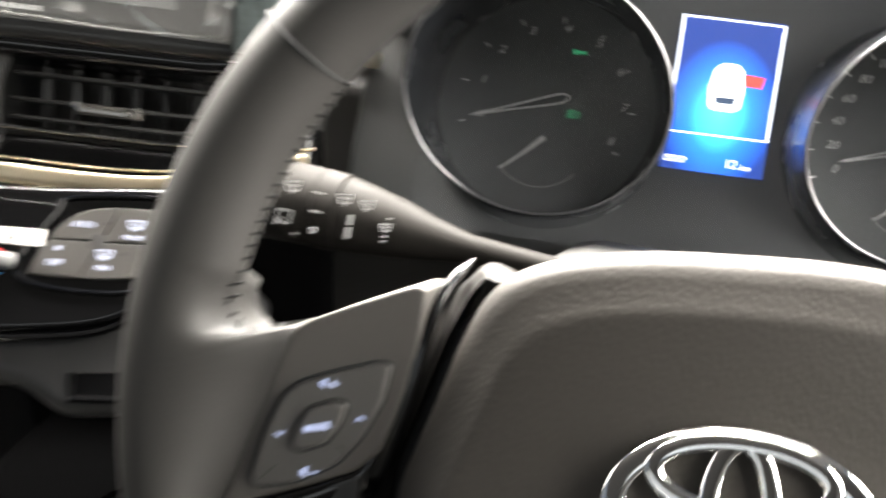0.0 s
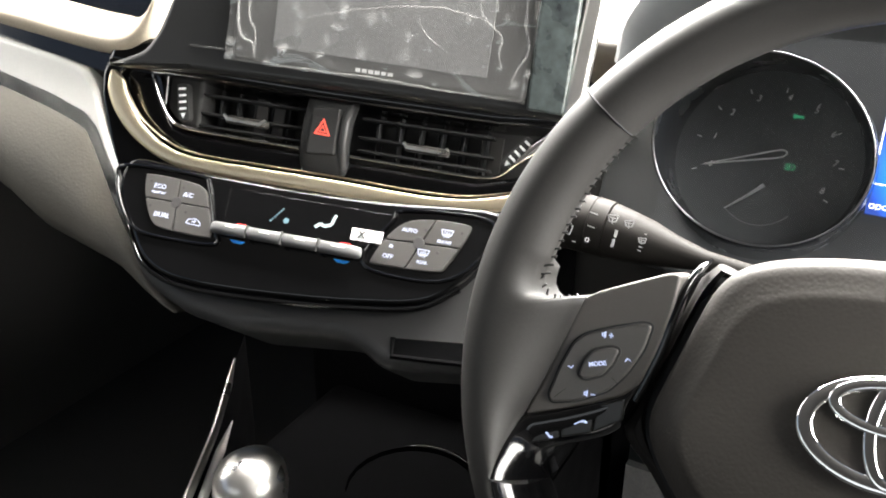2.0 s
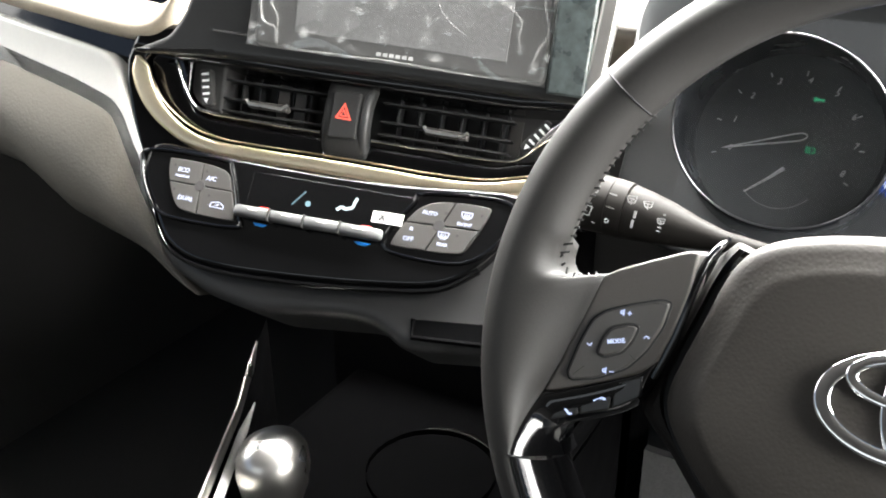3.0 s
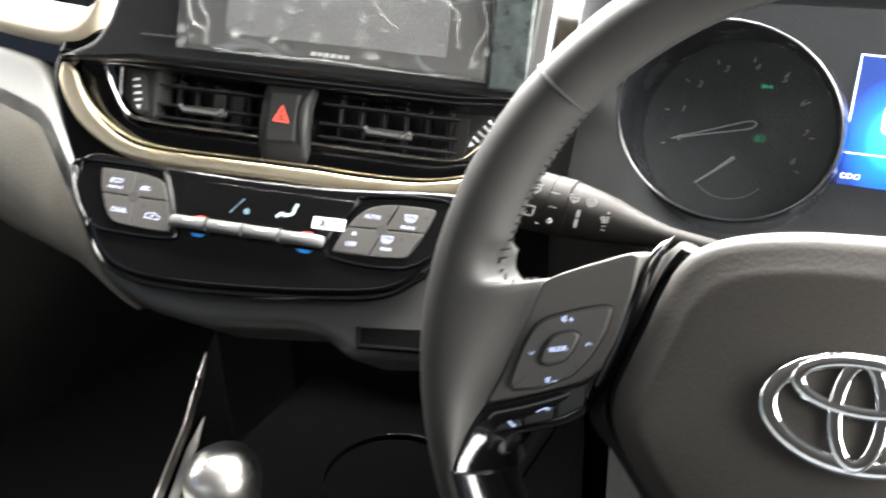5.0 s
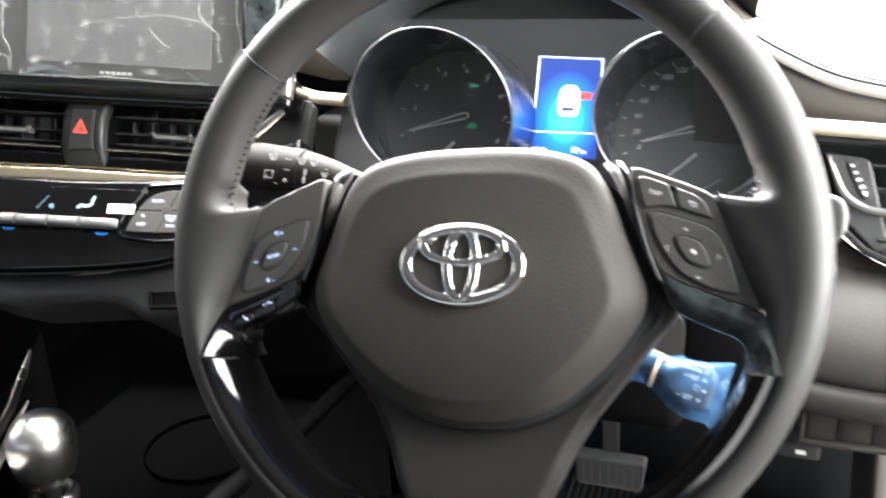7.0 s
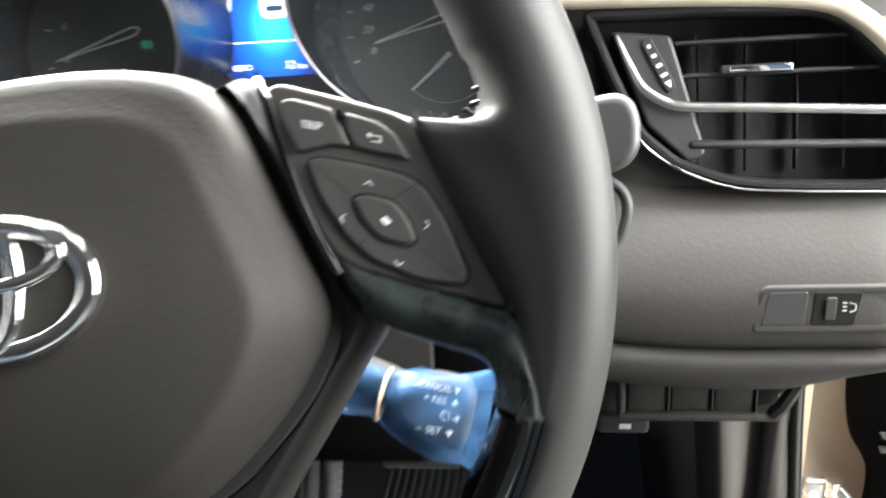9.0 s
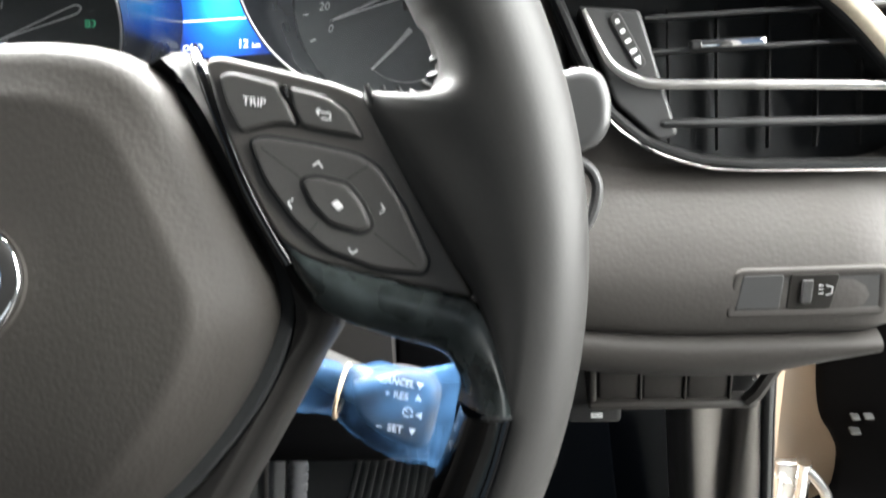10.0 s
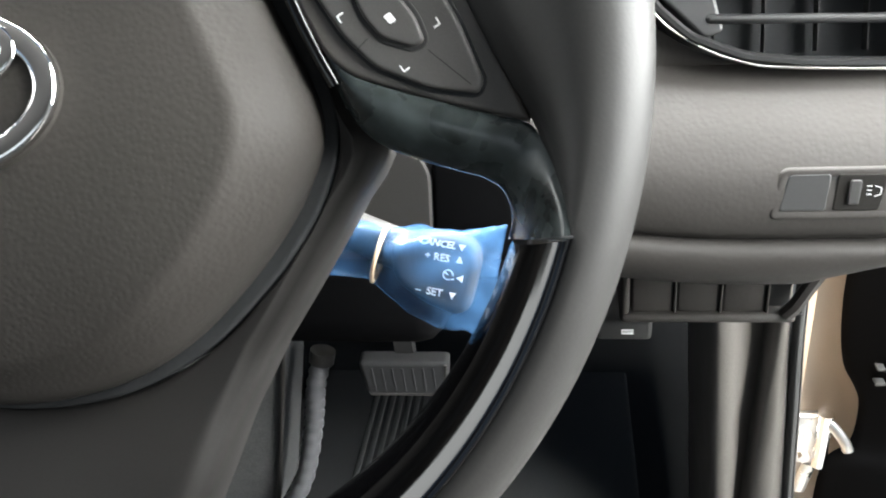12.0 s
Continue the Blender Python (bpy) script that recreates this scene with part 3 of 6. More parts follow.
def spoke_foot():
    """The cover at the foot of the wheel, from a level seam down over the rim."""
    top = mm((-74, -155.4), (-70, -156.8), (-61.5, -157.4), (-51.5, -153.2), (-43.5, -147), (-37.2, -142.6), (37.2, -142.6), (43.5, -147), (51.5, -153.2), (61.5, -157.4), (70, -156.8), (74, -155.4))
    rows = []
    for i in range(61):
        a = radians(-115.5 + 51 * i / 60)
        c, q = math.cos(a), math.sin(a)
        r0 = 0.1716
        for (x0, y0), (x1, y1) in zip(top, top[1:]):
            den = c * (y1 - y0) - q * (x1 - x0)
            if abs(den) > 1e-9:
                r = (x0 * (y1 - y0) - y0 * (x1 - x0)) / den
                x = r * c
                if r > 0 and x0 - 1e-6 <= x <= x1 + 1e-6:
                    r0 = min(r, 0.1716)
        prof = []
        for k in range(15):
            r = r0 + (0.1727 - r0) * k / 14
            t = max(0.0, min(1.0, (r - 0.1425) / 0.0302))
            prof.append((r, -0.002 + 0.0196 * t * t * (3 - 2 * t)))
        prof = [(r0, prof[0][1] - 0.016), (r0, prof[0][1] - 0.0012)] + [(r + (0.0006 if k == 0 else 0), z) for k, (r, z) in enumerate(prof)]
        prof += [(0.1727 + 0.0158 * math.cos(radians(90 - 14 * k)), 0.0176 * math.sin(radians(90 - 14 * k))) for k in range(1, 13)]
        rows.append([(r * c, r * q, z) for r, z in prof])
    return surface(rows)


part("spoke_foot", spoke_foot(), SPOKE, wheel, "charcoal cover at the foot of the wheel", sharp=60)
for side in (1, -1):
    foot = []
    for k in range(9):
        a, q = radians(-90 + side * (24.2 + 1.2 * k / 8)), radians(95 - 13 * k)
        r = 0.1727 + 0.0160 * math.cos(q)
        foot.append((r * math.cos(a), r * math.sin(a), 0.0178 * math.sin(q)))
    part("foot_joint", sweep(foot, 0.0006, 0.0006, n=6), TOGGLE, wheel, "thin joint between leather and foot cover")


def cushion():
    """A cover with a broad sloping face, a soft crease round it and a bevel down to its edge."""
    P = [Vector(p) for p in pad_loop]
    c = Vector((0, -0.012))
    rings = []
    for s, h, k in ((0.99, -0.024, 0), (1.003, -0.010, 0), (0.997, -0.0045, 0), (0.982, 0.0000, 0.05), (0.955, 0.0040, 0.2), (0.92, 0.0078, 0.45), (0.875, 0.0120, 0.75), (0.845, 0.0148, 0.95), (0.828, 0.0157, 1), (0.80, 0.0160, 1), (0.6, 0.0158, 1), (0.4, 0.0158, 1), (0.2, 0.0160, 1)):
        ring = []
        for p in P:
            q = c + (p - c) * s
            low = max(0.0, -0.010 - q.y)
            q.y -= 0.0025 * k * max(0.0, min(1.0, (p.y - 0.02) / 0.03))
            ring.append((q.x, q.y, h - k * (0.17 * (q.y + 0.0057) + 0.5 * q.x * q.x) - 4.0 * k * low * low))
        rings.append(ring)
    bm = bmesh.new()
    rings_to_mesh(bm, rings, cap_end=True)
    return bm


part("airbag_cover", cushion(), PAD, wheel, "grained charcoal airbag cover", sharp=70)
emblem_m = Matrix.Translation((0.0012, -0.0058, 0.0168)) @ Matrix.Rotation(radians(-9.6), 4, "X") @ Matrix.Rotation(radians(-1.5), 4, "Z")
emblem = part("emblem", dome([(x, y) for x, y, z in ring_path(0, 0, 0.0347, n=72, ry=0.0228)], [(1.0, -0.004), (1.0, 0.0004), (0.96, 0.0010), (0.5, 0.0010)]), PAD, wheel, "round chrome badge of interlocking rings", local=emblem_m)
part("badge_ring", sweep(ring_path(0, 0, 0.0318, 0.0014, n=72, ry=0.0196), 0.0032, 0.0019, closed=True, n=20, power=0.55), CHROME, emblem)
part("badge_ring", sweep(ring_path(0, 0.0001, 0.0080, 0.0018, n=56, ry=0.0190), 0.0025, 0.0019, closed=True, n=20, power=0.55), CHROME, emblem)
part("badge_ring", sweep(ring_path(0, 0.0100, 0.0222, 0.0018, n=56, ry=0.0092), 0.0024, 0.0020, closed=True, n=20, power=0.55), CHROME, emblem)


def stitches(path, gap, length, r, mat, parent):
    """Cross stitches set along a seam."""
    P = [Vector(p) for p in path]
    run, bm, nxt = 0.0, bmesh.new(), 0.0
    for a, b in zip(P, P[1:]):
        d = (b - a)
        while nxt < run + d.length:
            c = a + d.normalized() * (nxt - run)
            t = d.normalized()
            s = t.cross(Vector((0, 0, 1))).normalized()
            w = (t * 0.45 + s * 0.9 + Vector((0, 0, random.uniform(-0.1, 0.1)))).normalized() * length / 2
            sweep([c - w, c - w * 0.4 + Vector((0, 0, r * 0.5)), c + w * 0.4 + Vector((0, 0, r * 0.5)), c + w], r, r, n=6, bm=bm)
            nxt += gap
        run += d.length
    return part("stitching", bm, mat, parent, "black cross stitching along the inner rim")


def rim_inner(a0, a1, z, n):
    out = []
    for i in range(n + 1):
        a = a0 + (a1 - a0) * i / n
        r = RIM_R - rim_width((a % 360) / 360) * 1.0
        out.append((r * math.cos(radians(a)), r * math.sin(radians(a)), z))
    return out


stitches(rim_inner(138, 166, 0.0010, 20) + [(-0.1535, 0.036, 0.0), (-0.1518, 0.0300, -0.002), (-0.146, 0.0264, -0.003), (-0.138, 0.028, -0.003), (-0.1315, 0.0297, -0.002)], 0.0042, 0.0046, 0.0006, THREAD, wheel)
stitches([(0.1540, 0.036, 0.0), (0.1520, 0.0295, -0.0010), (0.146, 0.0266, -0.0018), (0.138, 0.0283, -0.0012), (0.1315, 0.0298, -0.0005)], 0.0044, 0.0052, 0.0009, THREAD, wheel)

# ---- column, stalks ----
COL = axes((0, 0, 0.95), 0, 23, 0)
column = thing("steering_column", COL, "black plastic steering column shroud behind the wheel", "column")
part("upper_shroud", box(-0.080, 0.100, -0.02, 0.046, -0.26, -0.085, 0.022), BLACK, column)
# Lower shroud's near-black carries the shade behind the wheel in its colour.
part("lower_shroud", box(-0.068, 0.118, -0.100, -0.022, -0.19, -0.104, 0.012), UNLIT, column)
part("shroud_face", plate(round_corners(mm((56, -24), (90, -19), (106, -21), (114, -30), (114.5, -64), (56, -64)), 0.008), -0.135, -0.1005, 0.0001, 2), SPOKE, column, "smooth charcoal boss of the lever")
# Near-black block added as shade beside the boss, hiding its lit side.
part("boss_shade", box(0.1146, 0.152, -0.066, -0.016, -0.135, -0.107, 0.002), UNLIT, column)
part("hub", box(-0.06, 0.06, -0.06, 0.05, -0.10, -0.026, 0.015), BLACK, column)


def stalk_section(path, rad, flat, name, mat, parent, label=""):
    n = len(path)
    return part(name, sweep(path, lambda k: rad[min(n - 1, round(k * n))], lambda k: rad[min(n - 1, round(k * n))] * flat, n=18), mat, parent, label)


wiper = thing("wiper_stalk", WHEEL, "black plastic wiper stalk with white printed symbols", "stalk")
AX = [(-0.199, 0.070), (-0.197, 0.070), (-0.186, 0.0685), (-0.160, 0.0645)]
stalk_section([(x, y, -0.094) for x, y in AX], [0.0125, 0.0160, 0.0175, 0.0165], 0.9, "stalk_tip", STALK, wiper)
stalk_section([(x, y, -0.094) for x, y in [(-0.1596, 0.0644), (-0.150, 0.0628)]], [0.0168, 0.0163], 0.9, "turning_collar", STALK, wiper)
stalk_section([(x, y, -0.094) for x, y in [(-0.1494, 0.0626), (-0.139, 0.0605), (-0.127, 0.0580), (-0.112, 0.0545), (-0.096, 0.0515), (-0.06, 0.045)]], [0.0158, 0.0145, 0.0125, 0.0090, 0.0058, 0.0052], 0.9, "stalk_shaft", STALK, wiper)
wz = -0.0788


def fan(x, y, s):
    """A windscreen outline with a wiper blade across it."""
    return [(x - s, y + 0.5 * s, x + s, y + 0.5 * s), (x - s, y + 0.5 * s, x - 0.6 * s, y - 0.7 * s), (x + s, y + 0.5 * s, x + 0.6 * s, y - 0.7 * s), (x - 0.6 * s, y - 0.7 * s, x + 0.6 * s, y - 0.7 * s),
            (x - 0.1 * s, y - 1.1 * s, x - 0.1 * s, y - 0.1 * s), (x - 0.6 * s, y + 0.1 * s, x + 0.5 * s, y - 0.1 * s)]


marks = [(-0.1725, 0.0640, -0.1665, 0.0630), (-0.1665, 0.0630, -0.1680, 0.0580), (-0.1680, 0.0580, -0.1735, 0.0590), (-0.1735, 0.0590, -0.1725, 0.0640), (-0.171, 0.0605, -0.1745, 0.0575),
         (-0.1575, 0.0715, -0.1530, 0.0705), (-0.1585, 0.0640, -0.1540, 0.0630), (-0.1660, 0.0545, -0.1640, 0.0540)]
marks += fan(-0.1665, 0.0735, 0.0032) + fan(-0.1443, 0.0695, 0.0030) + fan(-0.1350, 0.0675, 0.0027) + fan(-0.1270, 0.0590, 0.0022)
marks += [(-0.1285, 0.0555, -0.1265, 0.0550), (-0.1290, 0.0535, -0.1270, 0.0530), (-0.1262, 0.0625, -0.1248, 0.0622)]
strokes(marks, 0.0005, wz, PRINTDIM, wiper, "printed_symbols")
part("ring_mark", sweep(ring_path(-0.1575, 0.0560, 0.0011, wz + 0.0002, n=14), 0.00025, 0.0002, closed=True, n=4), PRINTDIM, wiper)
strokes([(-0.1415, 0.0630, -0.1420, 0.0590), (-0.1425, 0.0580, -0.1432, 0.0535)], 0.0015, wz, PRINTDIM, wiper, "wedge_mark")

turn = thing("turn_signal_stalk", WHEEL, "dark grey turn signal stalk behind the wheel rim", "stalk")
TIP = mm((178, 34), (190, 36.5), (197, 36.5), (202.5, 33), (204.5, 25), (203, 14), (198, 8), (190, 6), (178, 8))
part("stalk_tip", plate(round_corners(TIP, 0.004), -0.106, -0.086, 0.004, 4), CHEEK, turn)
part("stalk_shaft", sweep([(0.06, 0.018, -0.10), (0.13, 0.020, -0.098), (0.182, 0.021, -0.096)], 0.011, 0.008), CHEEK, turn)
part("lower_ring", sweep(smooth_loop([(0.186, 0.006, -0.10), (0.1945, -0.001, -0.10), (0.1958, -0.010, -0.10), (0.1895, -0.022, -0.10), (0.176, -0.027, -0.10)], 6, closed=False), 0.0022, 0.004, n=10), CHEEK, turn)

lever = thing("cruise_control_lever", WHEEL, "cruise control lever wrapped in a blue plastic bag", "lever")
part("lever_arm", sweep([(0.060, -0.050, -0.085), (0.085, -0.059, -0.078), (0.105, -0.068, -0.070)], 0.0075, 0.006), BLACK, lever)
LEVER = mm((99, -61), (116, -60.8), (129, -65.5), (131, -72), (125, -89), (120, -91), (110, -86), (100, -77))
knob_plate = part("lever_head", plate(round_corners(LEVER, 0.004), -0.076, -0.064, 0.003), BLACK, lever, "black lever head")
for txt, x, y, s in (("CANCEL", 0.1166, -0.0650, 0.0033), ("+ RES", 0.1160, -0.0698, 0.0036), ("\u2013  SET", 0.1118, -0.0812, 0.0036)):
    words(txt, s, PRINT, knob_plate, x, y, -0.0636, -16, slant=0.2 if txt == "CANCEL" else 0.0, bold=0.00006)
dial_arc = [(0.1190 + 0.0017 * math.cos(radians(q)), -0.0762 + 0.0017 * math.sin(radians(q))) for q in range(-20, 281, 30)]
strokes([(*p, *q) for p, q in zip(dial_arc, dial_arc[1:])] + [(0.1190, -0.0762, 0.1180, -0.0751), (0.1196, -0.0779, 0.1208, -0.0779)], 0.0004, -0.0637, PRINT, knob_plate, "dial_symbol")
for x, y, way in ((124.8, -67.4, -104), (123.4, -71.8, 76), (123.0, -78.0, 166), (119.6, -83.4, -104)):
    part("triangle_mark", plate([(x / 1000 + 0.0015 * math.cos(radians(way + q)), y / 1000 + 0.0015 * math.sin(radians(way + q))) for q in (0, 125, 235)], -0.0641, -0.0635, 0.0001), PRINT, knob_plate)


def bag_material():
    m = bpy.data.materials.new("thin_blue_plastic_bag")
    m.use_nodes = True
    N, L = m.node_tree.nodes, m.node_tree.links
    b = N["Principled BSDF"]
    b.inputs["Base Color"].default_value = (0.045, 0.115, 0.24, 1)
    b.inputs["Roughness"].default_value = 0.22
    b.inputs["Specular IOR Level"].default_value = 0.28
    no = N.new("ShaderNodeTexNoise")
    no.inputs["Scale"].default_value = 130
    no.inputs["Detail"].default_value = 3
    co = N.new("ShaderNodeTexCoord")
    L.new(co.outputs["Object"], no.inputs["Vector"])
    mr = N.new("ShaderNodeMapRange")
    mr.inputs["From Min"].default_value, mr.inputs["From Max"].default_value = 0.35, 0.65
    mr.inputs["To Min"].default_value, mr.inputs["To Max"].default_value = 0.22, 0.50
    L.new(no.outputs[0], mr.inputs[0])
    L.new(mr.outputs[0], b.inputs["Alpha"])
    bp = N.new("ShaderNodeBump")
    bp.inputs["Strength"].default_value = 0.3
    bp.inputs["Distance"].default_value = 0.002
    L.new(no.outputs[0], bp.inputs["Height"])
    L.new(bp.outputs[0], b.inputs["Normal"])
    return m


def bag():
    bm = bmesh.new()
    stations = [(0.070, -0.0655, 0.0060, 0.0030), (0.082, -0.0640, 0.0100, 0.0050), (0.090, -0.0650, 0.0098, 0.0060), (0.0952, -0.0672, 0.0092, 0.0064),
                (0.100, -0.0695, 0.0120, 0.0085), (0.108, -0.0735, 0.0152, 0.0105), (0.118, -0.0775, 0.0166, 0.0100), (0.127, -0.0800, 0.0178, 0.0075), (0.1345, -0.0822, 0.0212, 0.0022)]
    P = smooth_loop([Vector((x, y, h, d)) for x, y, h, d in stations], 4, closed=False)
    rings = []
    for i, p in enumerate(P):
        a = P[max(0, i - 1)]
        b = P[min(len(P) - 1, i + 1)]
        t = Vector((b[0] - a[0], b[1] - a[1])).normalized()
        s = Vector((-t.y, t.x))
        ring = []
        for j in range(28):
            q = 2 * math.pi * j / 28
            fold = 1 + 0.06 * math.sin(5 * q + i * 0.5) + 0.08 * noise.noise((i * 0.35, math.cos(q) * 2, math.sin(q) * 2))
            ring.append((p[0] + s.x * p[2] * math.cos(q) * fold, p[1] + s.y * p[2] * math.cos(q) * fold, -0.068 + p[3] * math.sin(q) * fold))
        rings.append(ring)
    rings_to_mesh(bm, rings)
    return bm


wrap = thing("plastic_bag", WHEEL, "crumpled blue plastic bag tied over the lever", "plastic bag")
part("bag", bag(), bag_material(), wrap, sharp=80)
part("rubber_band", sweep([(0.0955 + 0.0100 * math.cos(q) * 0.38, -0.0672 + 0.0100 * math.cos(q) * 0.925, -0.068 + 0.0078 * math.sin(q)) for q in [2 * math.pi * i / 24 for i in range(24)]], 0.0008, 0.0008, up=(0.91, 0.42, 0), closed=True, n=6), BAND, wrap, "tan rubber band")

# ---- instrument cluster ----
CLU = axes((-0.005, 0.297, 0.965), 0, 25, 0)
cluster = thing("instrument_cluster", CLU, "dark instrument cluster with two chrome-ringed dials and a blue display", "instrument cluster")
FACE = mm((-215, -40), (-200, -95), (-100, -110), (90, -110), (185, -95), (195, -30), (175, 60), (120, 95), (0, 105), (-120, 95), (-195, 50))
part("backing", plate(smooth_loop(FACE, 5), -0.03, -0.006, 0.004), material("dark_grey_cluster_plastic", (0.014, 0.0152, 0.0158), 0.5, bump=0.03, grain=900), cluster)
GAUGE = material("smoked_dial_face", (0.048, 0.053, 0.053), 0.35, vary=0.2)


RINGMETAL = material("dark_satin_chrome", (0.30, 0.30, 0.31), 0.3, 1.0, vary=0.05)


def ring_front(x, r):
    """The tube's front edge, which leans out over the dial."""
    return [Vector((x + r * math.cos(a), -0.0204 + 0.832 * r * math.sin(a), 0.0801 + 0.555 * r * math.sin(a))) for a in [2 * math.pi * i / 96 for i in range(96)]]


def dial(cx, cy, r, rx, nr, first, step, numerals):
    d = part("dial", plate([(x, y) for x, y, z in ring_path(cx, cy, r, n=72)], -0.012, 0.001, 0.001), GAUGE, cluster, "round smoked dial face")
    front = ring_front(rx, 0.0668)
    part("chrome_ring", sweep(front, 0.0007, 0.0008, up=(0, -0.555, 0.832), closed=True, n=10), RINGMETAL, d, "thin satin chrome ring")
    wall = []
    for q, k in ((r - 0.006, 0.0), (r - 0.004, 0.4), (r - 0.002, 0.8), (None, 1.0)):
        base = ring_path(cx, cy, q or r, -0.004, n=96)
        wall.append([Vector(a).lerp(b, k) for a, b in zip(base, ring_front(rx, 0.0663))])
    wall.append(ring_front(rx, 0.0680))
    wall.append([Vector(a).lerp(b, 0.5) for a, b in zip(ring_path(cx, cy, r + 0.002, -0.01, n=96), ring_front(rx, 0.0680))])
    wall.append(ring_path(cx, cy, r + 0.003, -0.01, n=96))
    part("tube", surface([row + [row[0]] for row in wall]), TUBE, d, "deep dark tube round the dial", sharp=60)
    ticks = []
    for i, txt in enumerate(numerals):
        ang = first - step * i
        c, s = math.cos(radians(ang)), math.sin(radians(ang))
        strokes([(cx + c * (nr + 0.006), cy + s * (nr + 0.006), cx + c * (nr + 0.0095), cy + s * (nr + 0.0095))], 0.0007, 0.0012, PRINT, d, "tick")
        words(txt, 0.0064, PRINT, d, cx + 0.003 + c * nr, cy + 0.003 + s * nr, 0.0012, slant=0.25, name="numeral")
    # hollow needle
    t0, t1 = Vector((cx - 0.0425, cy - 0.0110)), Vector((cx + 0.0135, cy + 0.0060))
    ax = (t1 - t0).normalized()
    sd = Vector((-ax.y, ax.x))
    outline = [t0 + ax * (0.0585 * k) + sd * w for k, w in ((0, 0), (0.35, 0.0009), (0.7, 0.0021), (0.9, 0.0026), (0.97, 0.0018), (1.0, 0), (0.97, -0.0018), (0.9, -0.0026), (0.7, -0.0021), (0.35, -0.0009))]
    part("needle", sweep([(p.x, p.y, 0.004) for p in smooth_loop(outline, 3)], 0.00055, 0.0005, closed=True, n=6), PRINT, d, "hollow white needle")
    part("small_needle", sweep([(cx - 0.0205, cy - 0.0395, 0.003), (cx - 0.0075, cy - 0.0285, 0.003), (cx + 0.0030, cy - 0.0185, 0.003)], 0.0013, 0.0005, n=6, taper=lambda t: 0.4 + 0.8 * t), PRINT, d)
    part("small_scale", sweep(ring_path(cx + 0.0005, cy - 0.0185, 0.029, 0.0012, 222, 320, 20), 0.0003, 0.0002, n=5), PRINTDIM, d)
    return d


TUBE = material("dark_gloss_tube", (0.010, 0.011, 0.013), 0.25, vary=0.1)
left = dial(-0.0985, -0.0130, 0.0693, -0.0933, 0.042, 197, 28, [str(i) for i in range(9)])
right = dial(0.1060, -0.0135, 0.0690, 0.1030, 0.050, 201, 15, [str(20 * i) for i in range(10)])
strokes([(-0.0865, 0.0205, -0.0795, 0.0185), (-0.0865, 0.0180, -0.0795, 0.0200), (-0.0850, 0.0193, -0.0815, 0.0193), (-0.0865, 0.0193, -0.0845, 0.0193)], 0.0010, 0.0012, GREENLIT, left, "position_lamp_telltale")
strokes([(-0.0820, -0.0140, -0.0820, -0.0185), (-0.0805, -0.0142, -0.0785, -0.0150), (-0.0785, -0.0150, -0.0785, -0.0175), (-0.0785, -0.0175, -0.0805, -0.0183), (-0.0848, -0.0148, -0.0828, -0.0143), (-0.0848, -0.0165, -0.0828, -0.0160), (-0.0848, -0.0180, -0.0828, -0.0178)], 0.0008, 0.0012, GREENLIT, left, "fog_lamp_telltale")


def screen_material():
    """Blue liquid-crystal picture: darker at its edges, glowing round the middle and along the lower band."""
    m = bpy.data.materials.new("blue_information_display")
    m.use_nodes = True
    N, L = m.node_tree.nodes, m.node_tree.links
    b = N["Principled BSDF"]
    b.inputs["Base Color"].default_value = (0.005, 0.008, 0.02, 1)
    b.inputs["Roughness"].default_value = 0.2
    co = N.new("ShaderNodeTexCoord")
    mp = N.new("ShaderNodeMapping")
    mp.inputs["Location"].default_value = (0.0010 / 0.031, 0.006 / 0.042, 0)
    mp.inputs["Scale"].default_value = (1 / 0.031, 1 / 0.042, 0)
    L.new(co.outputs["Object"], mp.inputs["Vector"])
    g = N.new("ShaderNodeTexGradient")
    g.gradient_type = "SPHERICAL"
    L.new(mp.outputs[0], g.inputs["Vector"])
    r = N.new("ShaderNodeValToRGB")
    r.color_ramp.elements[0].color = (0.004, 0.016, 0.10, 1)
    r.color_ramp.elements[1].color = (0.03, 0.42, 1.0, 1)
    e = r.color_ramp.elements.new(0.45)
    e.color = (0.005, 0.09, 0.55, 1)
    L.new(g.outputs[0], r.inputs[0])
    L.new(r.outputs[0], b.inputs["Emission Color"])
    b.inputs["Emission Strength"].default_value = 2.2
    return m


display = part("display", plate(mm((-29, 48), (27, 47), (27, -39), (-29, -39)), -0.012, -0.0035, 0.0005), screen_material(), cluster, "lit blue information display")
WHITELIT = lit("white_display_light", (0.85, 0.93, 1.0), 1.6)
DEEPRED = lit("red_display_light", (1.0, 0.06, 0.05), 1.0)
part("display_frame", sweep([(-0.0282, 0.0470, -0.003), (0.0262, 0.0455, -0.003), (0.0262, -0.0180, -0.003), (-0.0282, -0.0180, -0.003)], 0.0006, 0.0003, closed=True, n=4), WHITELIT, display, "thin white border")
CARBODY = mm((-8, -2), (-9, 8), (-7, 19), (-3, 22.5), (5, 22.5), (8.5, 19), (10, 8), (9, -2), (6, -4), (-5, -4))
icon = part("car_symbol", plate(round_corners(CARBODY, 0.002), -0.0036, -0.0026, 0.0002), WHITELIT, display, "white car symbol")
part("car_window", plate(round_corners(mm((-5.5, 3.5), (6.5, 3.5), (5.5, 0), (-4.5, 0)), 0.001), -0.0030, -0.0022, 0.0001), lit("dark_display_light", (0.05, 0.1, 0.2), 0.5), icon)
part("windscreen", plate(round_corners(mm((-5, 16.5), (6, 16.5), (7, 13), (-6, 13)), 0.001), -0.0030, -0.0022, 0.0001), lit("grey_display_light", (0.45, 0.55, 0.7), 1.0), icon)
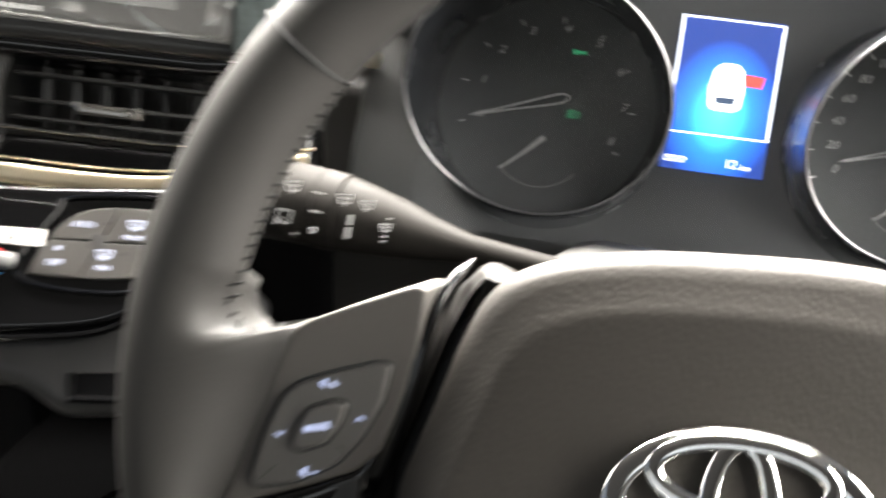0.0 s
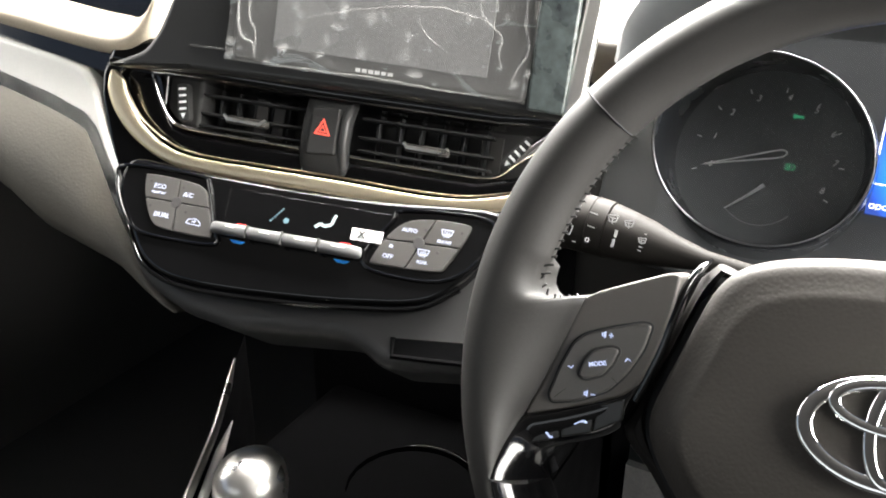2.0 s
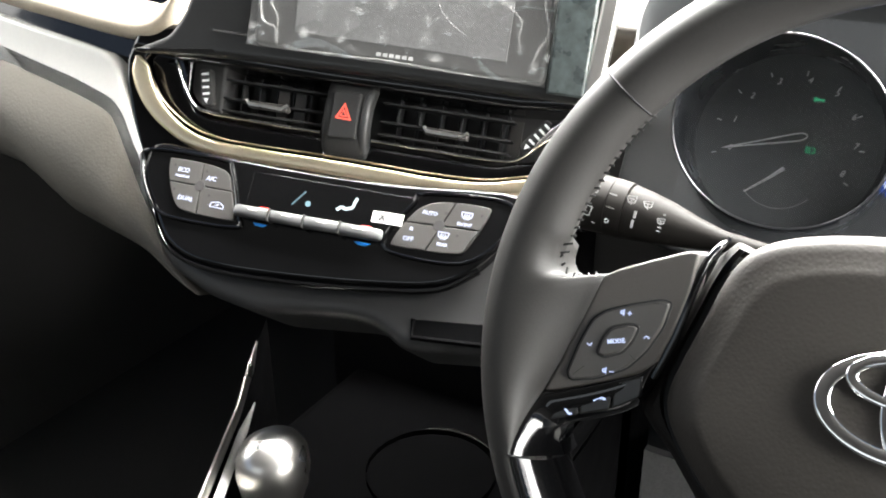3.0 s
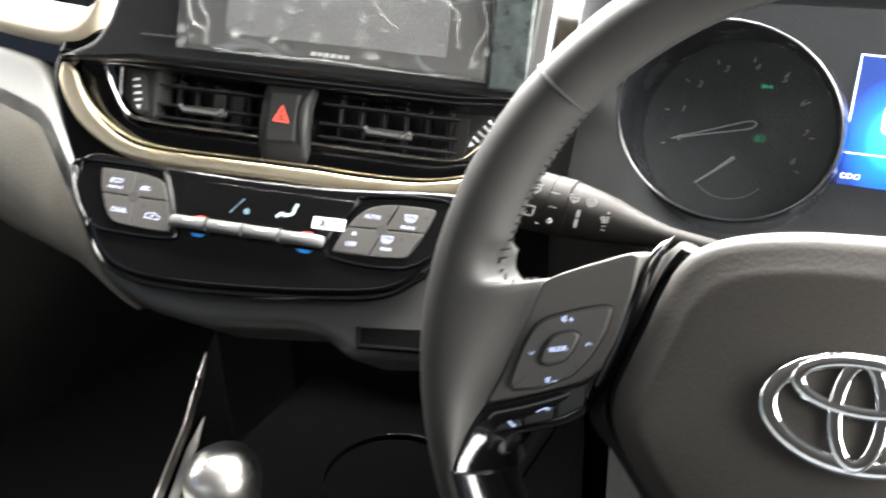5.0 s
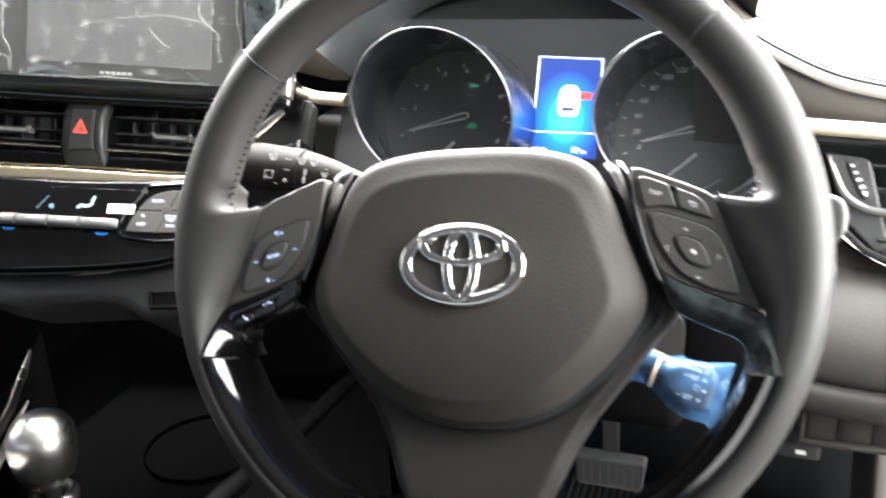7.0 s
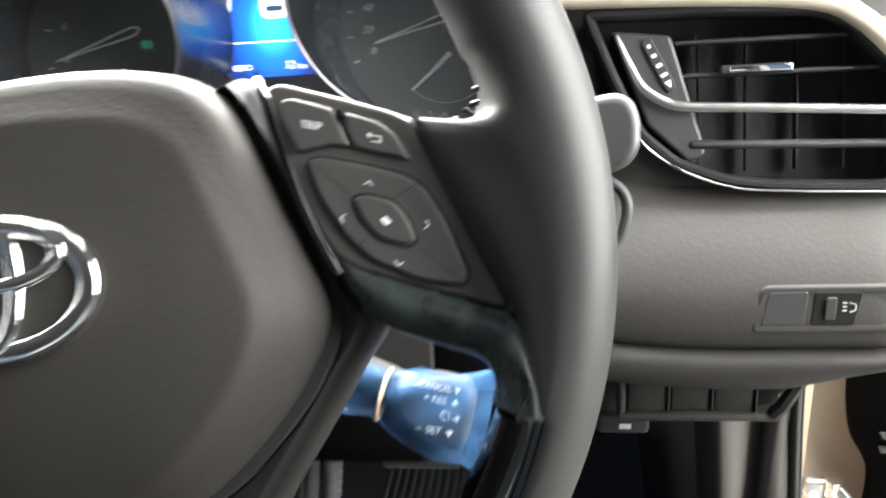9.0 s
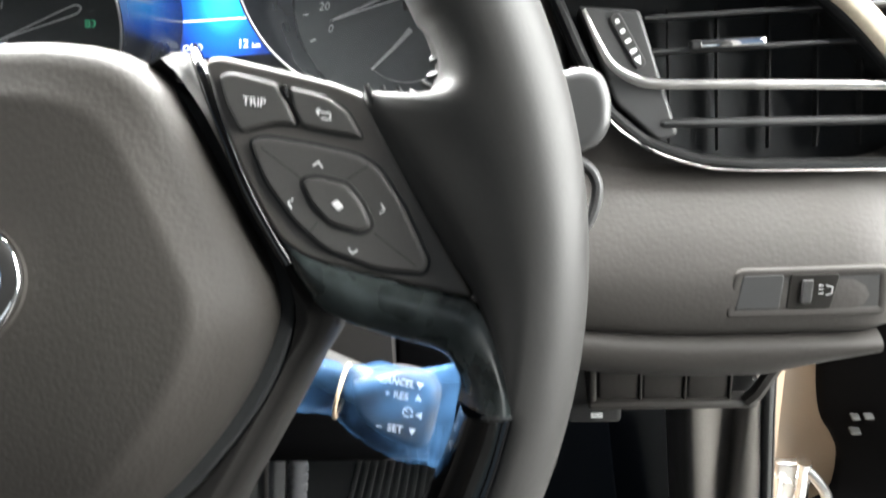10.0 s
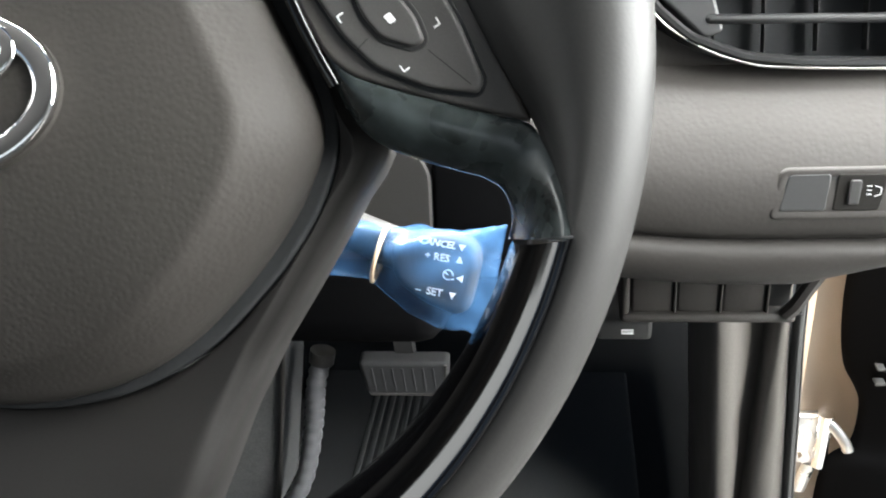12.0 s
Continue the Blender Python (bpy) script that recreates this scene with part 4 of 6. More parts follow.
part("open_door_symbol", plate(mm((9, 17.5), (20, 16.5), (19, 10.5), (9, 11)), -0.0036, -0.0029, 0.0002), DEEPRED, display, "red open-door symbol")
words("ODO", 0.0052, WHITELIT, display, -0.0215, -0.0335, -0.0030, slant=0.1)
words("12", 0.0068, WHITELIT, display, 0.0090, -0.0330, -0.0030, slant=0.1)
words("km", 0.0042, WHITELIT, display, 0.0170, -0.0340, -0.0030, slant=0.1)

def lens_material():
    m = bpy.data.materials.new("clear_cover_lens")
    m.use_nodes = True
    N, L = m.node_tree.nodes, m.node_tree.links
    N.remove(N["Principled BSDF"])
    fr = N.new("ShaderNodeFresnel")
    fr.inputs[0].default_value = 1.14
    tr = N.new("ShaderNodeBsdfTransparent")
    gl = N.new("ShaderNodeBsdfGlossy")
    gl.inputs["Roughness"].default_value = 0.12
    mx = N.new("ShaderNodeMixShader")
    L.new(fr.outputs[0], mx.inputs[0])
    L.new(tr.outputs[0], mx.inputs[1])
    L.new(gl.outputs[0], mx.inputs[2])
    # Pale diffuse layer stands in for the glare veiling the dials.
    du = N.new("ShaderNodeBsdfDiffuse")
    du.inputs[0].default_value = (0.80, 0.84, 0.90, 1)
    no = N.new("ShaderNodeTexNoise")
    no.inputs["Scale"].default_value = 14
    mr = N.new("ShaderNodeMapRange")
    mr.inputs["To Min"].default_value, mr.inputs["To Max"].default_value = 0.022, 0.038
    L.new(no.outputs[0], mr.inputs[0])
    veil = N.new("ShaderNodeMixShader")
    L.new(mr.outputs[0], veil.inputs[0])
    L.new(mx.outputs[0], veil.inputs[1])
    L.new(du.outputs[0], veil.inputs[2])
    L.new(veil.outputs[0], N["Material Output"].inputs[0])
    return m


def cover_lens():
    rows = []
    for j in range(13):
        y = -0.09 + 0.155 * j / 12
        rows.append([(-0.160 + 0.320 * i / 24, y, 0.036 + 0.004 * (j / 12) ** 2 + 0.003 * math.cos((i / 12 - 1) * 1.4)) for i in range(25)])
    return surface(rows)


lens = part("cover_lens", cover_lens(), lens_material(), cluster, "clear curved cover lens", sharp=80)
lens.visible_shadow = False

# hood over the dials
def hood():
    bm = bmesh.new()
    prof = [(-0.190, 0.015), (-0.187, 0.045), (-0.152, 0.090), (-0.090, 0.112), (0.0, 0.120), (0.090, 0.112), (0.132, 0.094), (0.150, 0.080)]
    P = smooth_loop(prof, 6, closed=False)
    rings = []
    for d, grow, lift in ((-0.008, 0.96, 0.0), (0.0, 0.965, 0.0), (0.03, 0.98, 0.004), (0.07, 0.99, 0.010), (0.085, 1.0, 0.014), (0.090, 1.01, 0.018), (0.088, 1.025, 0.022), (0.075, 1.035, 0.024), (0.03, 1.04, 0.024), (-0.03, 1.05, 0.022)):
        rings.append([(p.x * grow, p.y * grow + lift * max(0.0, min(1.0, (p.y + 0.03) / 0.1)), d) for p in P])
    rings_to_mesh(bm, rings, closed=False)
    return bm


HOODMAT = material("dark_grey_hood_plastic", (0.034, 0.036, 0.037), 0.5, bump=0.03, grain=900)
part("hood", hood(), HOODMAT, cluster, "dark hood arching over the dials", sharp=70)

# ---- dashboard ----
dash = thing("dashboard", pose(0, 0, 0), "dark dashboard with light upper skin and taupe lower panel", "dashboard")


def upper_dash():
    rows = []
    edge = [(-1.12, 1.030, 0.235), (-0.80, 1.035, 0.240), (-0.50, 1.040, 0.270), (-0.30, 1.030, 0.310), (-0.22, 1.020, 0.315), (-0.17, 1.060, 0.315), (-0.12, 1.082, 0.30), (-0.03, 1.098, 0.29), (0.07, 1.090, 0.28),
            (0.115, 1.052, 0.275), (0.137, 1.031, 0.275), (0.167, 1.014, 0.275), (0.199, 1.000, 0.275), (0.234, 0.992, 0.275), (0.262, 0.989, 0.276), (0.282, 0.992, 0.282), (0.31, 1.000, 0.30), (0.37, 1.010, 0.33)]
    E = smooth_loop([Vector(p) for p in edge], 4, closed=False)
    for dy, dz in ((0.016, -0.040), (0.010, -0.022), (0.002, -0.012), (-0.003, -0.006), (-0.002, -0.001), (0.004, 0.002), (0.03, 0.006), (0.10, 0.012), (0.30, 0.02), (0.55, 0.02)):
        rows.append([(p[0], p[2] + dy, p[1] + (dz if p[0] < -0.21 else max(dz, -0.005))) for p in E])
    return surface(rows)


part("upper_skin", upper_dash(), DASHTOP, dash, "light grey-beige stitched upper skin", sharp=80)
SEAM = [Vector(p) for p in ((0.115, 0.281, 1.0555), (0.137, 0.281, 1.0345), (0.167, 0.281, 1.0175), (0.199, 0.281, 1.0035), (0.234, 0.281, 0.9955), (0.262, 0.282, 0.9925), (0.275, 0.286, 0.995), (0.276, 0.30, 1.001), (0.262, 0.33, 1.006))]
part("seam", sweep(smooth_loop(SEAM, 5, closed=False), 0.0014, 0.0012, n=6), BLACK, dash)
part("seam", sweep(smooth_loop([p + Vector((0, 0.008, 0.0015)) for p in SEAM], 5, closed=False), 0.0010, 0.0010, n=6), BLACK, dash)
FE = smooth_loop([Vector(p) for p in ((0.10, 1.060, 0.277), (0.137, 1.027, 0.276), (0.167, 1.010, 0.276), (0.199, 0.996, 0.276), (0.234, 0.988, 0.276), (0.262, 0.985, 0.277), (0.285, 0.986, 0.283), (0.32, 0.99, 0.30), (0.37, 1.0, 0.33))], 4, closed=False)
part("fascia", surface([[(p[0], p[2] + dy, p[1] + (0.955 - p[1]) * k) for p in FE] for dy, k in ((0.004, -0.1), (0.0, 0.05), (-0.004, 0.35), (-0.002, 0.7), (0.010, 1.0), (0.012, 1.6))]), DASH, dash, "dark grey fascia under the upper skin", sharp=80)

part("trim_end", sweep(smooth_loop([(-0.275, 0.303, 1.000), (-0.273, 0.303, 0.984), (-0.262, 0.301, 0.975), (-0.241, 0.299, 0.9695), (-0.222, 0.297, 0.9685), (-0.208, 0.295, 0.9685)], 5, closed=False), lambda k: 0.0040 + 0.0022 * min(1.0, k * 2.5), 0.006, n=12), BEIGE, dash, "light beige end of the trim band beside the dials")

# right-hand lower panel, bulging to the driver's knees
def knee():
    prof = [(0.262, 0.886), (0.240, 0.880), (0.213, 0.871), (0.188, 0.856), (0.173, 0.838), (0.167, 0.820), (0.168, 0.806), (0.176, 0.798)]
    P = smooth_loop(prof, 4, closed=False)
    rows = []
    for p in P:
        row = []
        for i in range(25):
            x = 0.10 + 0.265 * i / 24
            turn_in = max(0.0, (x - 0.325) / 0.04) ** 2 * 0.03 + max(0.0, (0.20 - x) / 0.10) ** 2 * 0.02
            drop = max(0.0, (0.26 - x) / 0.16) ** 2 * -0.028
            k = (0.886 - p.y) / 0.088
            tuck = max(0.0, min(1.0, (x - 0.185) / 0.015)) if p.y > 0.8745 else 0.0
            top = 0.8745 + max(0.0, (0.250 - x) / 0.043) ** 1.4 * 0.022 * (p.y - 0.8745) / 0.0115
            row.append((x, (p.x + (0.2190 - p.x) * tuck) + turn_in, (p.y + (top - p.y) * tuck) - drop * k))
        rows.append(row)
    return surface(rows)


part("knee_panel", knee(), DASH, dash, "dark grey grained knee panel", sharp=80)


def lip():
    """The rounded lip; past the blank covers its lower edge sweeps up to the door."""
    prof = [(0.180, 0.800), (0.170, 0.7995), (0.165, 0.796), (0.1645, 0.788), (0.168, 0.780), (0.176, 0.772), (0.188, 0.766), (0.200, 0.762)]
    rows = []
    for p in smooth_loop(prof, 3, closed=False):
        row = []
        for i in range(33):
            x = 0.10 + 0.238 * i / 32
            inner = max(0.0, (0.195 - x) / 0.1) ** 2
            rise = max(0.0, min(1.0, (x - 0.284) / 0.054))
            row.append((x, p.x + inner * 0.02, 0.7995 - (0.7995 - p.y) * (1 - 0.55 * rise) + max(0.0, (0.26 - x) / 0.16) ** 2 * 0.028))
        rows.append(row)
    return surface(rows)


part("lower_lip", lip(), DASH, dash, "rounded lip under the knee panel", sharp=80)
part("underside", box(0.10, 0.30, 0.24, 0.60, 0.735, 0.765, 0.004), BLACK, dash)
part("core", box(-0.25, 0.34, 0.30, 0.80, 0.76, 0.95, 0.01), BLACK, dash)

blank = thing("blank_switch_row", pose(0.2005, 0.196, 0.7628), "row of black blank switch covers under the dashboard", "switch row")
part("surround", box(-0.005, 0.088, -0.006, 0.03, -0.0250, -0.0195, 0.0026), DASH, blank, "rounded lower lip")
part("surround", box(-0.0045, 0.0, -0.004, 0.03, -0.024, 0.004, 0.0018), DASH, blank)
part("recess", box(0.0, 0.086, 0.004, 0.03, -0.022, 0.010), BLACK, blank)
for i in range(3):
    part("blank_cover", box(0.0012 + 0.0243 * i, 0.0233 + 0.0243 * i, -0.0015, 0.02, -0.0200, 0.006, 0.0015), DASH, blank)
    part("rib", box(0.0236 + 0.0243 * i, 0.0251 + 0.0243 * i, -0.0028, 0.02, -0.0205, 0.004, 0.0006), DASH, blank)
part("pocket_edge", sweep([(0.0825, -0.003, -0.0205), (0.087, -0.004, -0.0145), (0.092, -0.003, -0.005), (0.099, 0.001, 0.004)], 0.0040, 0.0045, up=(0, 1, 0), n=8), DASH, blank)
hood_lever = thing("bonnet_release_lever", pose(0.202, 0.225, 0.716), "black bonnet release lever under the dashboard", "lever")
part("pull", box(-0.018, 0.014, -0.012, 0.03, -0.006, 0.008, 0.003), BLACK, hood_lever)
strokes([(-0.004, 0.001, 0.003, 0.001), (-0.004, -0.001, 0.003, -0.001)], 0.0015, 0, PRINT, hood_lever, "bonnet_symbol").matrix_basis = Matrix.Translation((0, -0.0125, 0.001)) @ Matrix.Rotation(radians(90), 4, "X")

tray = thing("switch_recess", pose(0.29, 0.1692, 0.8270, -13), "recessed switch panel with a headlamp levelling wheel", "switch panel")
UP = Matrix.Rotation(radians(90), 4, "X")
RIM = round_corners(mm((-29, -13.5), (-24, 12), (48, 12), (48, -13.5)), 0.005, 6)
frame_bm = bmesh.new()
rings_to_mesh(frame_bm, [[(p.x, p.y, z) for p in inset(RIM, d)] for d, z in ((0.0, -0.0015), (0.0006, 0.0004), (0.0016, 0.0006), (0.0030, 0.0006), (0.0044, 0.0003), (0.0054, -0.0003))])
part("frame", frame_bm, DASH, tray, "soft bevelled dark grey frame", local=UP, sharp=80)
part("recess", plate(round_corners(mm((-26, -10.5), (-21.5, 9.8), (46, 9.8), (46, -10.8)), 0.002), -0.02, 0.0001, 0.0001), BLACK, tray, local=UP)
part("blank_cover", plate(round_corners(mm((-24, -8.8), (-20, 8.8), (-0.8, 9), (-2.6, -8.8)), 0.002), -0.02, 0.0008, 0.0006), CHEEK, tray, local=UP)
part("levelling_switch", plate(round_corners(mm((0, -8.8), (2.2, 8.8), (25, 8.4), (21, -9)), 0.002), -0.02, 0.0010, 0.0006), STALK, tray, local=UP)
part("wheel_slot", plate(round_corners(mm((6.5, -5.5), (7.5, 6), (12.5, 6), (11.5, -5.5)), 0.001), 0.0, 0.0026, 0.0005), BLACK, tray, local=Matrix.Rotation(radians(90), 4, "X"))
strokes([(0.0150, 0.003, 0.0172, 0.003), (0.0150, 0.001, 0.0172, 0.001), (0.0150, -0.001, 0.0172, -0.001), (0.0185, 0.003, 0.0215, 0.002), (0.0185, -0.002, 0.0212, -0.001), (0.0215, 0.002, 0.0212, -0.001), (0.0095, 0.0045, 0.0095, 0.002)], 0.0005, 0.0012, PRINTDIM, tray, "lamp_symbol").matrix_basis = Matrix.Rotation(radians(90), 4, "X")

# ---- right air vent ----
RV = axes((0.24, 0.228, 0.925), 0, 20, 0)
vent = thing("side_air_vent", RV, "gloss black side air vent with a satin silver blade", "air vent")
VOUT = mm((-60, 42), (-47, 9), (-33, -23), (-14, -40), (12, -50), (39, -53.5), (130, -57), (140, -30), (108, -9), (96, 6), (74, 29), (57, 38), (0, 41))
ring_v = round_corners(VOUT, 0.006)
part("surround", sweep([(p.x, p.y, 0.0) for p in inset(ring_v, 0.002)], 0.0032, 0.006, closed=True, n=10), KEYGLOSS, vent)
part("back", plate(ring_v, -0.06, -0.038, 0.002), DUCT, vent)
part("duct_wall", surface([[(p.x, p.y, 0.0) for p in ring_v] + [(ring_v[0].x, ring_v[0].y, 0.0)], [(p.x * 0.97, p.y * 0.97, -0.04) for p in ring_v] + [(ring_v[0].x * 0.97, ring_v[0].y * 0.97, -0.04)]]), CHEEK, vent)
part("cheek", plate(round_corners(mm((-45, 32), (-14, 28), (4, -35), (-6, -38), (-27, -18)), 0.003), -0.03, -0.003, 0.002), CHEEK, vent, "dark grey plastic cheek")
part("blade_trim", sweep(smooth_loop([(-0.042, 0.029, 0.001), (-0.036, 0.015, 0.001), (-0.029, 0.002, 0.001), (-0.019, -0.0055, 0.001), (-0.007, -0.009, 0.001), (0.026, -0.011, 0.001), (0.094, -0.015, 0.001), (0.125, -0.017, 0.0)], 5, closed=False), lambda k: 0.0012 + 0.0014 * min(1, k * 2.5), 0.0016, n=10), SATIN, vent, "satin silver blade")
part("lower_blade", sweep([(-0.006, -0.0290, -0.008), (-0.003, -0.0290, -0.004), (0.03, -0.0300, -0.003), (0.125, -0.0330, -0.004)], 0.0024, 0.0030, n=12), CHEEK, vent, "dark lower blade")
for b in (0.026, 0.0090):
    part("vane", box(-0.012, 0.125, b - 0.0012 - 0.002, b + 0.0012 - 0.002, -0.020, -0.005, 0.001), CHEEK, vent)
for a in (0.003, 0.028, 0.054, 0.078, 0.10):
    part("upright_vane", box(a - 0.0006, a + 0.0006, -0.045, 0.03, -0.034, -0.026), VANE, vent)
tab = part("vane_tab", box(0.010, 0.0462, 0.0064, 0.0112, -0.010, 0.001, 0.0015), CHEEK, vent)
part("tab_front", box(0.0145, 0.0455, 0.0070, 0.0106, 0.0008, 0.0022, 0.0008), CHROME, tab, "chrome tab front")
SL = Matrix.Translation((-0.0205, 0.013, -0.0025)) @ Matrix.Rotation(radians(27), 4, "Z")
slide = part("shut_off_wheel", plate(round_corners(mm((-3, -15), (3, -15), (3, 15), (-3, 15)), 0.0028), -0.01, 0.001, 0.0006), BLACK, vent, local=SL)
sl = bmesh.new()
for i, w in enumerate((0.9, 1.2, 1.5, 1.7)):
    plate(mm((-w, 11 - 5.6 * i - 0.9), (w, 11 - 5.6 * i - 0.9), (w, 11 - 5.6 * i + 0.9), (-w, 11 - 5.6 * i + 0.9)), 0.0009, 0.0013, 0.0001, bm=sl)
vs = [sl.verts.new(p) for p in ((-0.0018, -0.0095, 0.0013), (0.0018, -0.0095, 0.0013), (0, -0.0135, 0.0013))]
sl.faces.new(vs)
part("scale_marks", sl, PRINT, slide)
part("lower_trim", sweep(smooth_loop([(-0.045, 0.008, 0.004), (-0.032, -0.0235, 0.004), (-0.013, -0.040, 0.004), (0.012, -0.0505, 0.004), (0.039, -0.054, 0.004), (0.13, -0.0575, 0.004)], 5, closed=False), 0.0007, 0.0009, n=8), SATIN, vent, "thin satin trim line")
band = thing("dash_trim_band", RV, "light beige trim band curving over the side vent", "trim")
part("band", sweep(smooth_loop([(-0.085, 0.050, 0.004), (0.0, 0.046, 0.004), (0.053, 0.041, 0.004), (0.077, 0.030, 0.004), (0.098, 0.008, 0.004), (0.114, -0.016, 0.004), (0.125, -0.045, 0.004)], 6, closed=False), 0.0056, 0.008, n=14, power=0.7), BEIGE, band, sharp=70)

# ---- centre console: climate panel ----
HP = axes((-0.377, 0.103, 0.917), 14.5, 38, -4)
climate = thing("climate_control_panel", HP, "piano black climate control panel with grey keys and a lit display", "climate panel")
BODY = mm((-143, 3), (-124, -25), (-109, -43), (-86, -53), (-49, -55), (6, -51.5), (55, -46), (97, -38), (121, -22), (136, 2), (142, 32), (58, 27), (-1, 25), (-74, 26), (-112, 28), (-140, 27))
part("panel", plate(smooth_loop(BODY, 4), -0.045, 0.0, 0.004, 4), PIANO, climate, "piano black panel")
part("recessed_display", plate(round_corners(mm((-55, 18), (70, 18), (52, -9), (-54, -9)), 0.003), -0.004, 0.0004, 0.0003), PIANO, climate, "black display strip")
part("lower_edge", sweep([(x, y, -0.004) for x, y in smooth_loop([Vector(p) for p in mm((-143, 0), (-124, -27), (-109, -45.5), (-86, -55.5), (-49, -57.5), (6, -54), (55, -48.5), (97, -40.5), (122, -23))], 5, closed=False)], 0.0022, 0.003, n=10), PIANO, climate, "gloss black lower edge")

KL = mm((-122, 14), (-118, 18), (-78, 15.5), (-67, 2), (-59.5, -18), (-64, -21.5), (-92, -21), (-107, -17.5), (-118, 0))
KR = mm((86, 18), (117, 20), (122, 15), (112, -10), (103, -16), (64, -18), (59, -14), (70, 8))
BL = mm((-145, 10), (-141, 21.5), (-82, 22.5), (-72, 17), (-58, -14), (-56, -24.5), (-91, -26.5), (-119, -24), (-135, -10))
BR = mm((75, 22.5), (134, 25), (132, -1), (109, -21), (61, -22), (54, -10), (68, 14))


def cut(poly, p, q, keep):
    """The part of a polygon on one side of the line through p and q."""
    p, q = Vector(p), Vector(q)
    d = q - p
    side = lambda v: (d.x * (v.y - p.y) - d.y * (v.x - p.x)) * keep
    out = []
    P = [Vector((v[0], v[1])) for v in poly]
    for a, b in zip(P, P[1:] + P[:1]):
        sa, sb = side(a), side(b)
        if sa >= 0:
            out.append(a)
        if sa * sb < 0:
            out.append(a + (b - a) * (sa / (sa - sb)))
    return out


def key_group(outline, bezel, hub, line_a, line_b, labels):
    part("key_bezel", sweep([(p.x, p.y, 0.0012) for p in smooth_loop(bezel, 4)], 0.0013, 0.0014, closed=True, n=8), PIANO, climate, "thin gloss black key surround")
    loop = smooth_loop(outline, 4)
    for ka in (1, -1):
        for kb in (1, -1):
            poly = cut(cut(loop, *line_a, ka), *line_b, kb)
            poly = [p for i, p in enumerate(poly) if (p - poly[i - 1]).length > 1e-5]
            k = part("key", plate(inset(poly, 0.0004), -0.003, 0.0028, 0.0006, 2), GREYBTN, climate, "grey plastic key")
            for txt, x, y, s, st in labels[(ka, kb)]:
                if isinstance(txt, str):
                    words(txt, s, KEYLIT, k, x, y, 0.0030, slant=0.12 if st else 0, bold=0.00005)
                else:
                    strokes(txt, s, 0.0029, KEYLIT, k)
    part("hub", plate([(x, y) for x, y, z in ring_path(hub[0], hub[1], 0.0042, n=20)], 0, 0.0030, 0.0005), BLACK, climate)


def defrost(x, y):
    return [(x - 0.004, y + 0.002, x + 0.004, y + 0.002), (x - 0.004, y + 0.002, x - 0.003, y - 0.0015), (x + 0.004, y + 0.002, x + 0.003, y - 0.0015), (x - 0.003, y - 0.0015, x + 0.003, y - 0.0015),
            (x - 0.0015, y + 0.001, x - 0.0015, y - 0.003), (x, y + 0.001, x, y - 0.003), (x + 0.0015, y + 0.001, x + 0.0015, y - 0.003)]


recirc = [(-0.0805, -0.0135, -0.0795, -0.0105), (-0.0795, -0.0105, -0.0735, -0.0095), (-0.0735, -0.0095, -0.0695, -0.0120), (-0.0695, -0.0120, -0.0695, -0.0140), (-0.0695, -0.0140, -0.0805, -0.0135), (-0.0765, -0.0120, -0.0735, -0.0118), (-0.0735, -0.0118, -0.0745, -0.0108)]
key_group(KL, BL, (-0.0925, 0.0), ((-0.1022, 0.0), (-0.0828, 0.0)), ((-0.0945, 0.02), (-0.0895, -0.02)),
          {(1, 1): [("A/C", -0.0850, 0.0065, 0.0047, True)], (1, -1): [("ECO", -0.1085, 0.0095, 0.0048, True), ("Heat/Cool", -0.1085, 0.0050, 0.0026, True)],
           (-1, 1): [(recirc, 0, 0, 0.0006, False)], (-1, -1): [("DUAL", -0.1010, -0.0110, 0.0048, True)]})
fan_off = [(0.0712, -0.0045, 0.0712, -0.0025), (0.0700, -0.0045, 0.0725, -0.0030), (0.0702, -0.0028, 0.0724, -0.0048)]
key_group(KR, BR, (0.0895, 0.0015), ((0.0785, 0.0010), (0.1005, 0.0020)), ((0.0980, 0.02), (0.0825, -0.02)),
          {(1, 1): [(defrost(0.1070, 0.0115), 0, 0, 0.0006, False), ("FRONT", 0.1065, 0.0050, 0.0031, False)], (1, -1): [("AUTO", 0.0815, 0.0090, 0.0039, False)],
           (-1, 1): [(defrost(0.0940, -0.0045), 0, 0, 0.0006, False), ("REAR", 0.0945, -0.0110, 0.0031, False)], (-1, -1): [("OFF", 0.0705, -0.0110, 0.0043, False), (fan_off, 0, 0, 0.0007, False)]})
for x, y in ((-116.5, 12.5), (-90, 11.5), (-112, -5.5), (-83, -5.8), (92.5, 10.8), (117, 13), (103.5, -3)):
    part("indicator_dot", plate([(a, b) for a, b, c in ring_path(x / 1000, y / 1000, 0.0010, n=12)], 0.002, 0.00295, 0.0001), BLACK, climate)
for x0, x1 in ((-56, -32.2), (-30.2, -5.8), (-3.8, 21.2), (23.2, 50)):
    t = part("toggle_switch", sweep([(x0 / 1000, -0.0130, 0.004), ((x0 + 0.6) / 1000, -0.0130, 0.005), ((x1 - 0.6) / 1000, -0.0128, 0.005), (x1 / 1000, -0.0128, 0.004)], 0.0042, 0.0042, n=14, power=0.7), TOGGLE, climate, "satin silver toggle switch")
    part("toggle_edge", box((x0 + 9) / 1000, (x1 - 8) / 1000, -0.0120, -0.0112, 0.0088, 0.0093), WHITE, t)
for x in (-31.2, -4.8, 22.2):
    part("toggle_gap", box((x - 0.7) / 1000, (x + 0.7) / 1000, -0.0178, -0.0084, 0.0, 0.0096, 0.0003), BLACK, climate)
